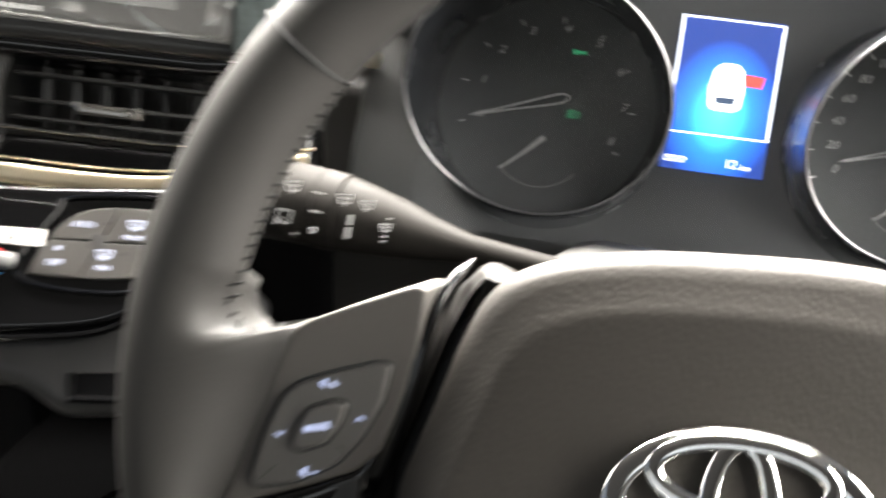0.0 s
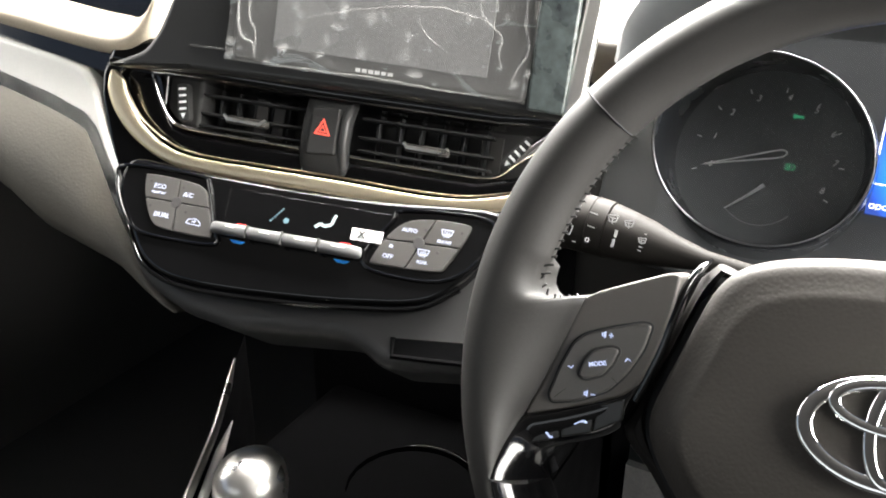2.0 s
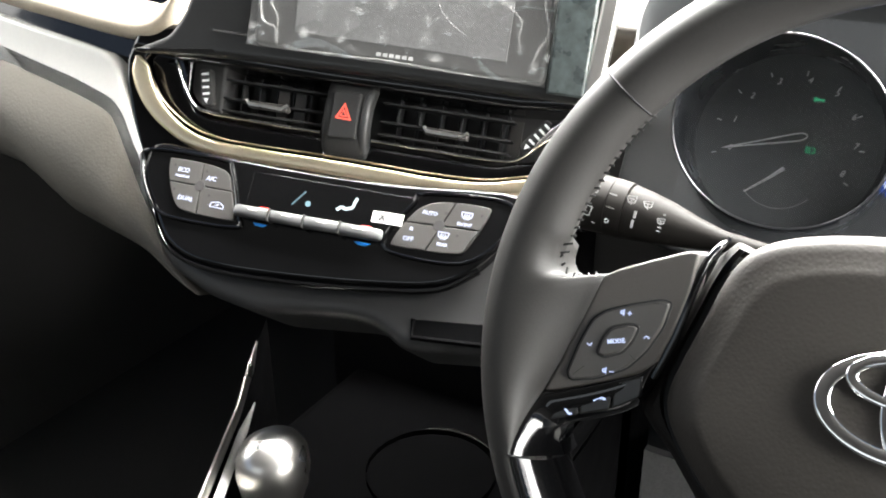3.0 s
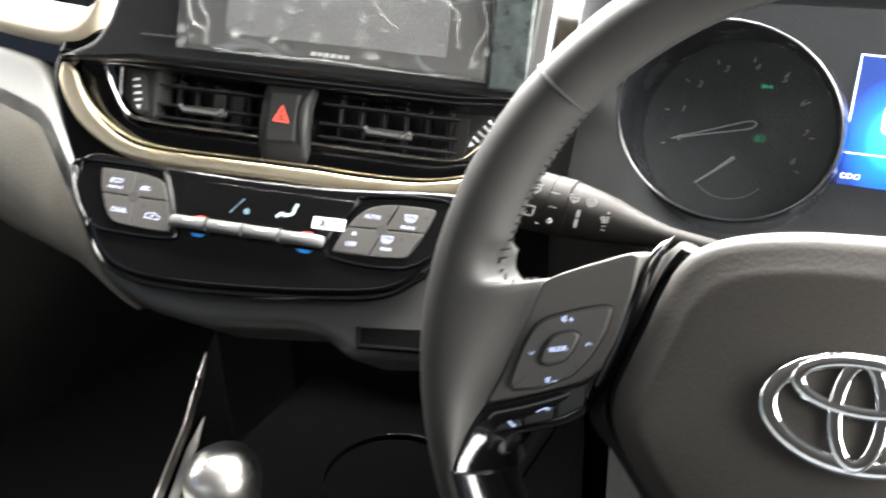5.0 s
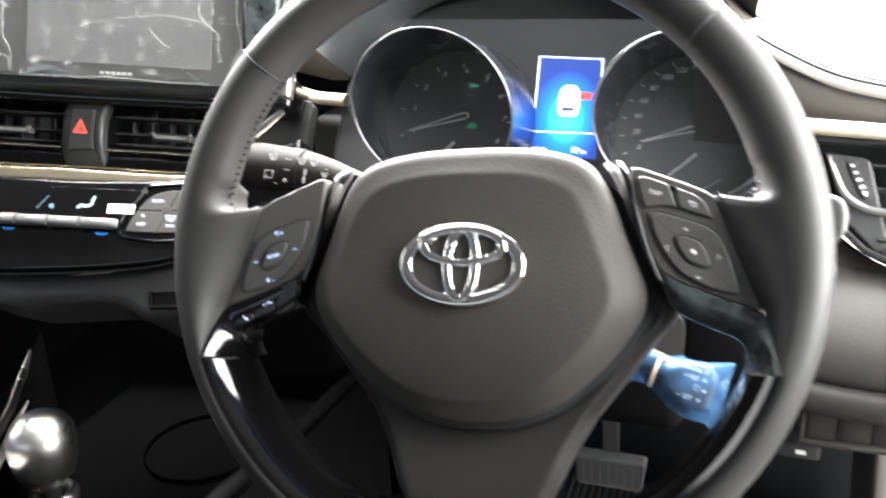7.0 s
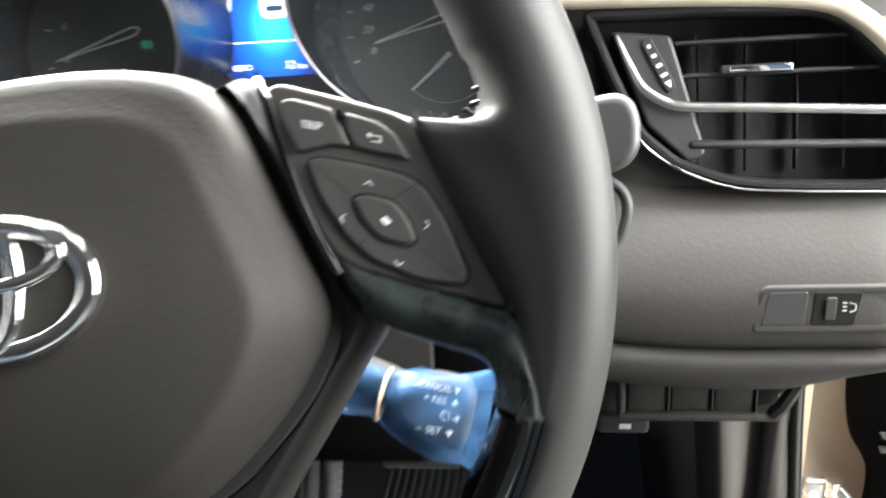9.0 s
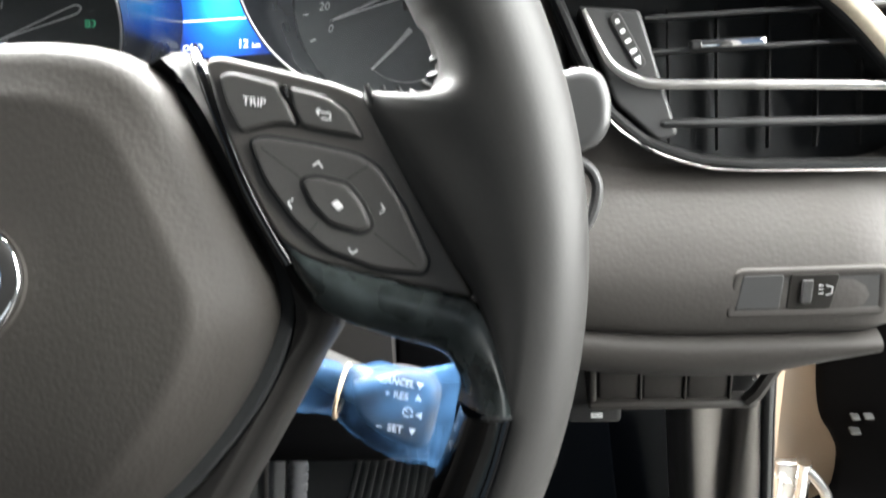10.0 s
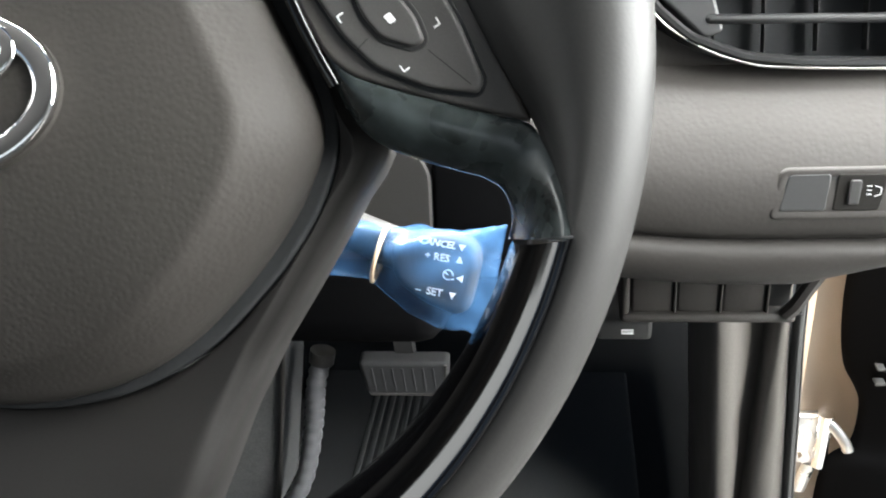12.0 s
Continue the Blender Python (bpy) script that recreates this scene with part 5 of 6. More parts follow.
for x in (-39.5, 38.5):
    part("warm_mark", plate(mm((x - 6, -9), (x + 6, -9), (x + 3, -6.6), (x - 3, -6.6)), -0.001, 0.0008, 0.0001), RED, climate, "red warmer mark")
    part("cool_mark", plate(mm((x - 6, -18.8), (x + 6, -18.8), (x + 3, -21), (x - 3, -21)), -0.001, 0.0008, 0.0001), BLUE, climate, "blue cooler mark")
strokes([(-0.0195 + 0.0012 * i, -0.001 + 0.0016 * i, -0.0189 + 0.0012 * i, -0.0002 + 0.0016 * i) for i in range(7)] + [(-0.0098, 0.0012, -0.0058, 0.0012), (-0.0078, 0.0032, -0.0078, -0.0008), (-0.0093, 0.0027, -0.0063, -0.0003), (-0.0063, 0.0027, -0.0093, -0.0003)], 0.0012, 0.0005, CYAN, climate, "fan_speed_symbol")
strokes([(0.0265, 0.0095, 0.0255, 0.0040), (0.0255, 0.0040, 0.0205, 0.0020), (0.0205, 0.0020, 0.0175, 0.0035), (0.0175, 0.0035, 0.0140, 0.0005), (0.0268, 0.0092, 0.0272, 0.0112)], 0.0022, 0.0005, lit("pale_display_segments", (0.75, 0.95, 1.0), 0.6), climate, "seated_figure_airflow_symbol")

tag = thing("paper_tag", HP @ Matrix.Translation((0.0548, -0.001, 0.0085)) @ Matrix.Rotation(radians(1), 4, "Z"), "small white paper sticker marked with an X", "sticker")
part("paper", plate(mm((-11.2, -4), (11, -3.9), (11.2, 4.1), (-11, 4)), -0.0002, 0.0002, 0.00005), PAPER, tag)
INK = material("black_ink", (0.03, 0.03, 0.03), 0.6)
words("X", 0.0070, INK, tag, -0.0035, 0, 0.0007, bold=0.00025)
strokes([(0.0035, 0.0015, 0.0055, 0.0015), (0.0055, 0.0015, 0.0055, -0.0005), (0.0035, 0.0015, 0.0035, -0.0005), (0.0035, -0.0005, 0.0055, -0.0005), (0.006, -0.002, 0.0085, -0.002), (0.007, 0.0005, 0.007, -0.001)], 0.0006, 0.0007, INK, tag, "small_print")

# ---- centre vents ----
VP = axes((-0.398, 0.165, 0.969), 17, 24, -5)
cv = thing("centre_air_vents", VP, "black centre air vents with a silver line below", "air vent")
part("back", plate(round_corners(mm((-172, 40), (190, 40), (185, -50), (-160, -50)), 0.004), -0.07, -0.042, 0.001), BLACK, cv)
part("upper_lip", plate(round_corners(mm((-172, 21), (-140, 19), (0, 17), (130, 17.5), (182, 22), (186, 48), (-168, 44)), 0.003), -0.045, 0.012, 0.006, 4), PIANO, cv, "gloss black ledge over the vents")
WING = mm((-172, 34), (-178, 14), (-176, -4), (-164, -35), (-150, -66), (-120, -70), (-90, -52), (-99, -43), (-114, -38), (-130, -30), (-146, -17), (-158, -1), (-163, 14), (-150, 30), (-150, 44))
part("left_wing", plate(round_corners(WING, 0.003), -0.05, 0.004, 0.003), PIANO, cv, "gloss black cheek beside the vents")
part("vent_cheek", plate(round_corners(mm((-165, 24), (-141, 24), (-131, 2), (-118, -18), (-103, -22), (-8, -23), (-8, -42), (-99, -41), (-114, -36), (-130, -27), (-146, -14), (-157, 2)), 0.003), -0.05, -0.002, 0.003), PIANO, cv)
part("slider_cheek", plate(round_corners(mm((-142, 26), (-99, 26), (-97, -17), (-108, -16.5), (-119, -11), (-129, 1)), 0.003), -0.05, -0.006, 0.003), BLACK, cv, "black cheek round the slider")
VEIN = [(-0.166, 0.016), (-0.1625, 0.008), (-0.156, -0.006), (-0.144, -0.021), (-0.128, -0.0325), (-0.113, -0.0395), (-0.098, -0.043), (-0.075, -0.0445), (-0.007, -0.0440), (0.034, -0.0440), (0.077, -0.0445), (0.113, -0.0425), (0.142, -0.036), (0.19, -0.022)]
part("metal_vein", sweep([(x, y, 0.008) for x, y in smooth_loop([Vector(p) for p in VEIN], 6, closed=False)], lambda k: (0.0054 + 0.0022 * math.exp(-((k - 0.12) / 0.14) ** 2)) * min(1.0, 0.25 + k * 9), 0.0030, n=20, power=0.7), WARM, cv, "curved champagne metal trim strip")
part("vein_line", sweep([(x + 0.002, y + 0.0080, 0.005) for x, y in smooth_loop([Vector(p) for p in VEIN[2:]], 6, closed=False)], 0.0008, 0.0020, n=8), WARM, cv, "thin silver line beside the trim strip")
LINE = [(-0.139, 0.024), (-0.133, 0.012), (-0.126, -0.001), (-0.116, -0.0135), (-0.103, -0.018), (-0.061, -0.0192), (-0.012, -0.0195)]
part("silver_line", sweep([(x, y, 0.003) for x, y in smooth_loop([Vector(p) for p in LINE], 6, closed=False)], 0.0017, 0.0022, n=10), CHROME, cv, "bright silver line under the vent")
LINE2 = [(0.028, -0.0198), (0.077, -0.0202), (0.119, -0.0200), (0.137, -0.0165), (0.150, -0.003), (0.162, 0.010), (0.175, 0.021)]
part("silver_line", sweep([(x, y, 0.003) for x, y in smooth_loop([Vector(p) for p in LINE2], 6, closed=False)], lambda k: 0.0015 + 0.0022 * max(0.0, min(1.0, (k - 0.6) / 0.15)), 0.0020, n=10), CHROME, cv, "bright silver line under the vent")
part("lower_ledge", plate(round_corners(mm((-10, -23.2), (0, -23.2), (20, -23.2), (119, -23.5), (150, -15), (190, 0), (190, -60), (-10, -60)), 0.003), -0.05, -0.004, 0.004), PIANO, cv)
for x0, x1, tx in ((-0.098, -0.013, -0.058), (0.029, 0.128, 0.0815)):
    for b in (0.010, -0.004, -0.0135):
        part("vane", box(x0, x1, b - 0.001, b + 0.001, -0.022, -0.006, 0.0008), VANE, cv)
    for i in range(6):
        a = x0 + (x1 - x0) * (i + 0.5) / 6
        part("upright_vane", box(a - 0.0007, a + 0.0007, -0.018, 0.016, -0.038, -0.024), DUCT, cv)
        near = x0 < 0 and i in (2, 3)
        # Two plates behind the left tab are paler and forward, as lit patches.
        part("duct_plate", box(a + 0.002, a + 0.011, -0.017, 0.014, -0.026 if near else -0.041, -0.0235 if near else -0.0385), PANEL if near else GREYBTN, cv)
    tb = part("vane_tab", box(tx - 0.016, tx + 0.016, -0.009, -0.0035, -0.008, 0.001, 0.0012), PANEL, cv)
    part("tab_front", sweep([(tx - 0.0165, -0.0035, 0.002), (tx - 0.014, -0.0065, 0.003), (tx + 0.012, -0.0070, 0.003), (tx + 0.0165, -0.0035, 0.002)], 0.0014, 0.0012, n=8), SATIN, tb, "silver tab front")
for x0, sgn in ((-0.110, 1), (0.147, -1)):
    ang = 12 * sgn if sgn > 0 else -38
    s = part("shut_off_wheel", plate(round_corners(mm((-4.6, -14), (4.6, -14), (4.6, 14), (-4.6, 14)), 0.003), -0.012, 0.0, 0.0008), BLACK, cv, local=Matrix.Translation((x0, 0.001, 0.001)) @ Matrix.Rotation(radians(ang), 4, "Z"))
    m_ = bmesh.new()
    for i in range(4):
        plate(mm((-2.8, 9.2 - 5 * i), (2.8, 9.2 - 5 * i), (2.8, 10.9 - 5 * i), (-2.8, 10.9 - 5 * i)), -0.0002, 0.0003, 0.0001, bm=m_)
    vs = [m_.verts.new(p) for p in ((-0.0020, -0.0085, 0.0003), (0.0020, -0.0085, 0.0003), (0, -0.0125, 0.0003))]
    m_.faces.new(vs)
    part("scale_marks", m_, PRINT, s)
hazard = thing("hazard_switch", VP, "black hazard warning switch with a red triangle", "switch")
part("housing", sweep([(0.0065, 0.024, -0.012), (0.0065, 0.014, -0.002), (0.0065, 0.002, 0.0015), (0.0065, -0.012, 0.0015), (0.0065, -0.026, -0.003), (0.0065, -0.037, -0.014)], 0.0180, 0.0070, up=(0, 0, 1), n=24, power=0.45), VANE, hazard, "black barrel-shaped housing")
part("side_ring", sweep([(0.0215, 0.018, -0.005), (0.0215, 0.004, 0.004), (0.0215, -0.012, 0.004), (0.0215, -0.028, -0.004)], 0.0034, 0.0062, up=(0, 0, 1), n=14, power=0.6), CHEEK, hazard, "dark grey side ring")
part("button", plate(round_corners(mm((-4.5, 12), (16.5, 13), (17, -21), (-5, -22.5)), 0.002), 0.0, 0.0095, 0.0015), VANE, hazard)
part("triangle", sweep([(0.0055, 0.0030, 0.0097), (0.0005, -0.0072, 0.0097), (0.0110, -0.0075, 0.0097)], 0.0013, 0.0002, closed=True, n=4), REDLIT, hazard, "red warning triangle")
part("inner_triangle", sweep([(0.0055, -0.0012, 0.0097), (0.0033, -0.0055, 0.0097), (0.0080, -0.0056, 0.0097)], 0.0007, 0.0002, closed=True, n=4), REDLIT, hazard)

# ---- head unit ----
SP = axes((-0.346, 0.158, 1.017), 16, 20, -5)
unit = thing("head_unit", SP, "touch screen head unit still covered with protective film", "head unit")
SURR = mm((-206, -24), (-190, -17), (-174, -9), (-165, 6), (-158, 30), (-150, 125), (140, 125), (136, -8), (132, -15), (0, -16), (-130, -19))
part("surround", plate(round_corners(SURR, 0.006), -0.018, -0.004, 0.005, 4), KEYGLOSS, unit, "gloss black surround")
# Tilted plate added to catch a reflection, with its paleness in the colour.
part("reflection_cheek", plate(round_corners(mm((108, -2), (133, -2), (133, 118), (106, 118)), 0.002), -0.012, -0.002, 0.002), HAZY, unit, "hazy black cheek beside the screen, paler for a reflection", local=Matrix.Translation((0, -0.010, 0.004)) @ Matrix.Rotation(radians(9), 4, "X"))
part("bezel", plate(round_corners(mm((-103, -6.5), (106, -6.5), (104, 125), (-108, 125)), 0.006), -0.02, 0.002, 0.003, 4), BLACK, unit, "black bezel")
SCREEN = material("grey_lcd_behind_film", (0.10, 0.10, 0.10), 0.26, vary=0.3, smear=12)
part("screen", plate(mm((-73, 5), (79, 5), (77, 120), (-76, 120)), -0.01, 0.0026, 0.0003), SCREEN, unit, "grey unlit screen")
part("right_post", plate(round_corners(mm((131.5, -12), (144, -14), (149, 125), (136, 125)), 0.002), -0.010, 0.002, 0.003), SATIN, unit, "satin silver post")
part("card_slot", plate(round_corners(mm((-138, -2.2), (-112, -2.2), (-112, -0.2), (-138, -0.2)), 0.0008), -0.006, -0.0035, 0.0002), BLACK, unit)
strokes([(-0.0205 + i * 0.0046, -0.0018, -0.0205 + i * 0.0046 + 0.0034, -0.0018) for i in range(2, 8)], 0.0024, 0.0022, PRINTDIM, unit, "maker_mark")


def film_mesh():
    bm = bmesh.new()
    rows = []
    for j in range(56):
        row = []
        y = -0.008 + 0.13 * j / 55
        for i in range(90):
            x = -0.107 + 0.214 * i / 89
            edge = max(0.0, (abs(x) - 0.085) / 0.02)
            h = 0.0036 + 0.0003 * noise.noise((x * 40, y * 40, 1.3)) + 0.0007 * edge * (1 + noise.noise((x * 160, y * 90, 4.1)))
            fold = abs(noise.noise((x * 9 + y * 6, y * 14 - x * 5, 7.7)))
            h += 0.0012 * max(0.0, 0.03 - fold) / 0.03
            row.append((x + 0.002 * noise.noise((y * 50, 3, 1)) * edge, y, h))
        rows.append(row)
    return surface(rows, bm=bm)


def film_material():
    m = bpy.data.materials.new("clear_wrinkled_film")
    m.use_nodes = True
    N, L = m.node_tree.nodes, m.node_tree.links
    N.remove(N["Principled BSDF"])
    co = N.new("ShaderNodeTexCoord")
    v = N.new("ShaderNodeTexVoronoi")
    v.inputs["Scale"].default_value = 105
    v.inputs["Randomness"].default_value = 1.0
    no = N.new("ShaderNodeTexNoise")
    no.inputs["Scale"].default_value = 30
    no.inputs["Detail"].default_value = 4
    L.new(co.outputs["Object"], no.inputs["Vector"])
    wob = N.new("ShaderNodeTexNoise")
    wob.inputs["Scale"].default_value = 70
    L.new(co.outputs["Object"], wob.inputs["Vector"])
    wm = N.new("ShaderNodeVectorMath")
    wm.operation = "MULTIPLY_ADD"
    wm.inputs[1].default_value = (0.012, 0.012, 0.012)
    L.new(wob.outputs["Color"], wm.inputs[0])
    L.new(co.outputs["Object"], wm.inputs[2])
    L.new(wm.outputs[0], v.inputs["Vector"])
    # air bubbles: round spots of uneven size where the film has come loose
    size = N.new("ShaderNodeSeparateColor")
    L.new(v.outputs["Color"], size.inputs[0])
    rad = N.new("ShaderNodeMath")
    rad.operation = "MULTIPLY_ADD"
    rad.inputs[1].default_value, rad.inputs[2].default_value = 0.70, -0.08
    L.new(size.outputs[0], rad.inputs[0])
    dist = N.new("ShaderNodeMath")
    dist.operation = "SUBTRACT"
    L.new(rad.outputs[0], dist.inputs[0])
    L.new(v.outputs["Distance"], dist.inputs[1])
    spot = N.new("ShaderNodeMapRange")
    spot.inputs["From Min"].default_value, spot.inputs["From Max"].default_value = 0.0, 0.35
    L.new(dist.outputs[0], spot.inputs[0])
    loose = N.new("ShaderNodeMapRange")
    loose.inputs["From Min"].default_value, loose.inputs["From Max"].default_value = 0.34, 0.52
    L.new(no.outputs[0], loose.inputs[0])
    h = N.new("ShaderNodeMath")
    h.operation = "MULTIPLY"
    L.new(spot.outputs[0], h.inputs[0])
    L.new(loose.outputs[0], h.inputs[1])
    milk = N.new("ShaderNodeMapRange")
    milk.inputs["To Min"].default_value, milk.inputs["To Max"].default_value = 0.030, 0.20
    L.new(h.outputs[0], milk.inputs[0])
    bp = N.new("ShaderNodeBump")
    bp.inputs["Strength"].default_value = 0.35
    bp.inputs["Distance"].default_value = 0.002
    L.new(h.outputs[0], bp.inputs["Height"])
    gl = N.new("ShaderNodeBsdfGlossy")
    gl.inputs["Roughness"].default_value = 0.2
    gl.inputs["Color"].default_value = (0.9, 0.9, 0.88, 1)
    L.new(bp.outputs[0], gl.inputs["Normal"])
    du = N.new("ShaderNodeBsdfDiffuse")
    du.inputs[0].default_value = (0.7, 0.7, 0.68, 1)
    tr = N.new("ShaderNodeBsdfTransparent")
    a1 = N.new("ShaderNodeMixShader")
    a1.inputs[0].default_value = 0.18
    L.new(tr.outputs[0], a1.inputs[1])
    L.new(gl.outputs[0], a1.inputs[2])
    a2 = N.new("ShaderNodeMixShader")
    L.new(milk.outputs[0], a2.inputs[0])
    L.new(a1.outputs[0], a2.inputs[1])
    L.new(du.outputs[0], a2.inputs[2])
    L.new(a2.outputs[0], N["Material Output"].inputs[0])
    return m


film = thing("protective_film", SP, "clear wrinkled protective film stuck on the screen", "film")
part("film", film_mesh(), film_material(), film, sharp=80)
CREASE = material("white_film_crease", (0.75, 0.75, 0.73), 0.15)
CREASE.node_tree.nodes["Principled BSDF"].inputs["Alpha"].default_value = 0.08
for pts, r in (((( -65, 22), (-40, 31), (-10, 39), (18, 44), (43, 46), (60, 44), (70, 42), (78, 36)), 0.5), (((68, 70), (68, 54), (70, 45), (77, 39), (85, 32), (85, 20), (88, 13)), 0.6),
               (((98, 120), (97, 80), (98, 57), (99, 43), (104, 26), (99, 15), (96, 4)), 0.8), (((-103, 110), (-101, 70), (-101, 34), (-99, 18), (-95, 9), (-87, 6), (-85, -4)), 0.9),
               (((-95, 100), (-94, 60), (-93, 35), (-92, 23), (-86, 14), (-84, -5)), 0.6), (((26, 39), (35, 27), (50, 18)), 0.4), (((-60, 70), (-30, 62), (10, 68), (50, 64)), 0.4),
               (((-84, -5), (-50, -6.5), (0, -5.5), (50, -7), (97, -6)), 0.5), (((-20, 95), (-35, 80), (-42, 62)), 0.4)):
    cp = smooth_loop([Vector((x / 1000, y / 1000, 0.0050)) for x, y in pts], 6, closed=False)
    part("crease", sweep([p + Vector((0.0006 * noise.noise((p.x * 90, p.y * 90, 2.0)), 0.0006 * noise.noise((p.x * 90, p.y * 90, 9.0)), 0.0)) for p in cp], r / 1000, 0.0006, n=6, taper=lambda t: 0.15 + 0.85 * math.sin(math.pi * t) ** 0.7), CREASE, film)

# ---- passenger side ----
PP = axes((-0.56, 0.105, 0.95), 6, 22, 0)
pas = thing("passenger_dash_panel", PP, "taupe soft passenger dash panel with a white lacquered strip", "dash panel")
TRIM = mm((-470, 146), (-300, 106), (-140, 74), (-112, 69), (-63.5, 60.7), (-30, 54), (-18, 47), (-9, 36), (3.5, 7), (18.7, -21), (30, -42), (46, -70), (60, -92), (54, -87), (40, -65), (28.4, -49), (17.9, -33.5), (3.4, -10.3), (-6, 4), (-17, 14), (-52.5, 25), (-107.6, 37.6), (-136, 44), (-300, 76), (-470, 110))
part("white_strip", plate(round_corners(TRIM, 0.004), -0.03, 0.004, 0.004, 4), WHITE, pas, "white lacquered strip")
UPPER_EDGE = mm((-470, 108), (-300, 74), (-136, 42), (-107, 35.6), (-52.5, 23), (-17, 12), (-7, 2), (2.4, -12.3), (16.9, -35.5), (27.4, -51), (39, -67), (53, -89), (76, -110), (90, -118))
LOWER_EDGE = mm((-470, -20), (-300, -34), (-140, -44), (-98, -57), (-75, -70), (-59, -78), (-40, -83), (-23, -87), (0, -92), (23, -97), (40, -103), (55, -109), (70, -115), (86, -120))


def soft_panel():
    """A cushioned sheet between its two edges, rolled back along both."""
    rows = []
    top, low = smooth_loop([Vector(p) for p in UPPER_EDGE], 4, closed=False), smooth_loop([Vector(p) for p in LOWER_EDGE], 4, closed=False)
    for k, z in ((-0.02, -0.03), (0.0, -0.002), (0.02, 0.002), (0.06, 0.0045), (0.14, 0.007), (0.28, 0.0095), (0.42, 0.011), (0.56, 0.011), (0.70, 0.009), (0.82, 0.004), (0.91, -0.004), (0.97, -0.014), (1.0, -0.03)):
        rows.append([(a.x + (b.x - a.x) * k, a.y + (b.y - a.y) * k, z * min(1.0, 0.3 + (a - b).length / 0.10) if z > 0 else z) for a, b in zip(top, low)])
    return surface(rows)


part("lower_panel", soft_panel(), TAUPE, pas, "taupe grained lower panel", sharp=80)
part("dark_gap", plate(round_corners(mm((-470, 240), (-470, 90), (-136, 60), (-40, 40), (2, -30), (34, -58), (44, 30), (40, 180)), 0.004), -0.05, -0.012, 0.003), PIANO, pas)
TR = [(-0.47, 0.163), (-0.30, 0.123), (-0.141, 0.0925), (-0.077, 0.0830), (-0.018, 0.0750), (0.010, 0.0745), (0.026, 0.0825), (0.036, 0.0970), (0.0415, 0.116), (0.052, 0.155), (0.068, 0.20)]
tp = smooth_loop([Vector(p) for p in TR], 6, closed=False)
part("tray_rim", sweep([(x, y, 0.0) for x, y in tp], lambda k: 0.0085 - 0.0055 * max(0.0, min(1.0, (k - 0.5) / 0.25)), 0.010, n=14), BEIGE, pas, "light beige rim of the upper tray", sharp=70)


def tray_back():
    """The hollow of the tray, rising behind its rim."""
    rows = []
    for d, z in ((0.004, 0.004), (0.014, -0.004), (0.026, -0.014), (0.045, -0.026), (0.085, -0.040)):
        row = []
        for i, p in enumerate(tp):
            q = (tp[min(len(tp) - 1, i + 1)] - tp[max(0, i - 1)]).normalized()
            k = max(0.0, min(1.0, (p.x - 0.0) / 0.05))
            row.append((p.x - q.y * d * (1 - 0.3 * k), p.y + q.x * d * (1 - 0.6 * k) + 0.3 * d * k, z))
        rows.append(row)
    return surface(rows)


BROWN = material("warm_brown_tray_floor", (0.115, 0.090, 0.066), 0.55, bump=0.4, grain=500, cells=True)
part("tray_floor", plate(round_corners(mm((-470, 330), (-470, 172), (-300, 131), (-141, 100), (-18, 82), (10, 82), (26, 92), (36, 110), (46, 150), (66, 230), (80, 330)), 0.006), -0.07, -0.024, 0.003), BROWN, pas, "brown floor of the tray")
part("tray_back", tray_back(), material("warm_brown_tray_skin", (0.30, 0.245, 0.185), 0.5, bump=0.4, grain=500, cells=True), pas, "dark brown hollow of the tray", sharp=80)

under = thing("lower_console", HP, "dark grey lower console under the climate panel", "console")
UNDER = mm((-140, -6), (-133, -34), (-108, -60), (-72, -74), (-34, -79), (40, -70), (58, -72), (80, -84), (150, -74), (160, -10), (130, 10), (-130, 20))
part("lower_panel", plate(round_corners(UNDER, 0.008), -0.09, -0.012, 0.010, 4), CHEEK, under)
# Near-black lip and flat plate stand in for a shaded pocket.
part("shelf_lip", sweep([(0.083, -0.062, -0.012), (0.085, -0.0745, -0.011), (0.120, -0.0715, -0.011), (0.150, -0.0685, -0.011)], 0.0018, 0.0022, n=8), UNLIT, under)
part("shaded_shelf", plate(round_corners(mm((84, -62), (150, -54), (150, -68), (84, -74)), 0.003), -0.03, -0.0115, 0.0004), UNLIT, under)

# ---- tunnel console, shift lever ----
tun = thing("tunnel_console", pose(-0.40, 0.05, 0.0), "black centre tunnel console with a silver edge strip", "console")
# Console body, walls and edge are painted near-black for the shade there.
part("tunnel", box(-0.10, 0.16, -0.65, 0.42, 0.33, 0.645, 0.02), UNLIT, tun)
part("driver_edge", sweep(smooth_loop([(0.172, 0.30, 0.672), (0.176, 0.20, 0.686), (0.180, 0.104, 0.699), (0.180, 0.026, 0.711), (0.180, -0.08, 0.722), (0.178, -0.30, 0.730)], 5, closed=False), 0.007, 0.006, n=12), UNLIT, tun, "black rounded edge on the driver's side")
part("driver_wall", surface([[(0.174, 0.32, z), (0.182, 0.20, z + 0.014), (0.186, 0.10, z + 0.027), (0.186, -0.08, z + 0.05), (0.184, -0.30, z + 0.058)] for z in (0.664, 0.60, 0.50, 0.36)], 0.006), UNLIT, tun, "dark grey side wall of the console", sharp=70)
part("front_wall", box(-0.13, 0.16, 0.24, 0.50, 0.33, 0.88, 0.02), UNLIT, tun)
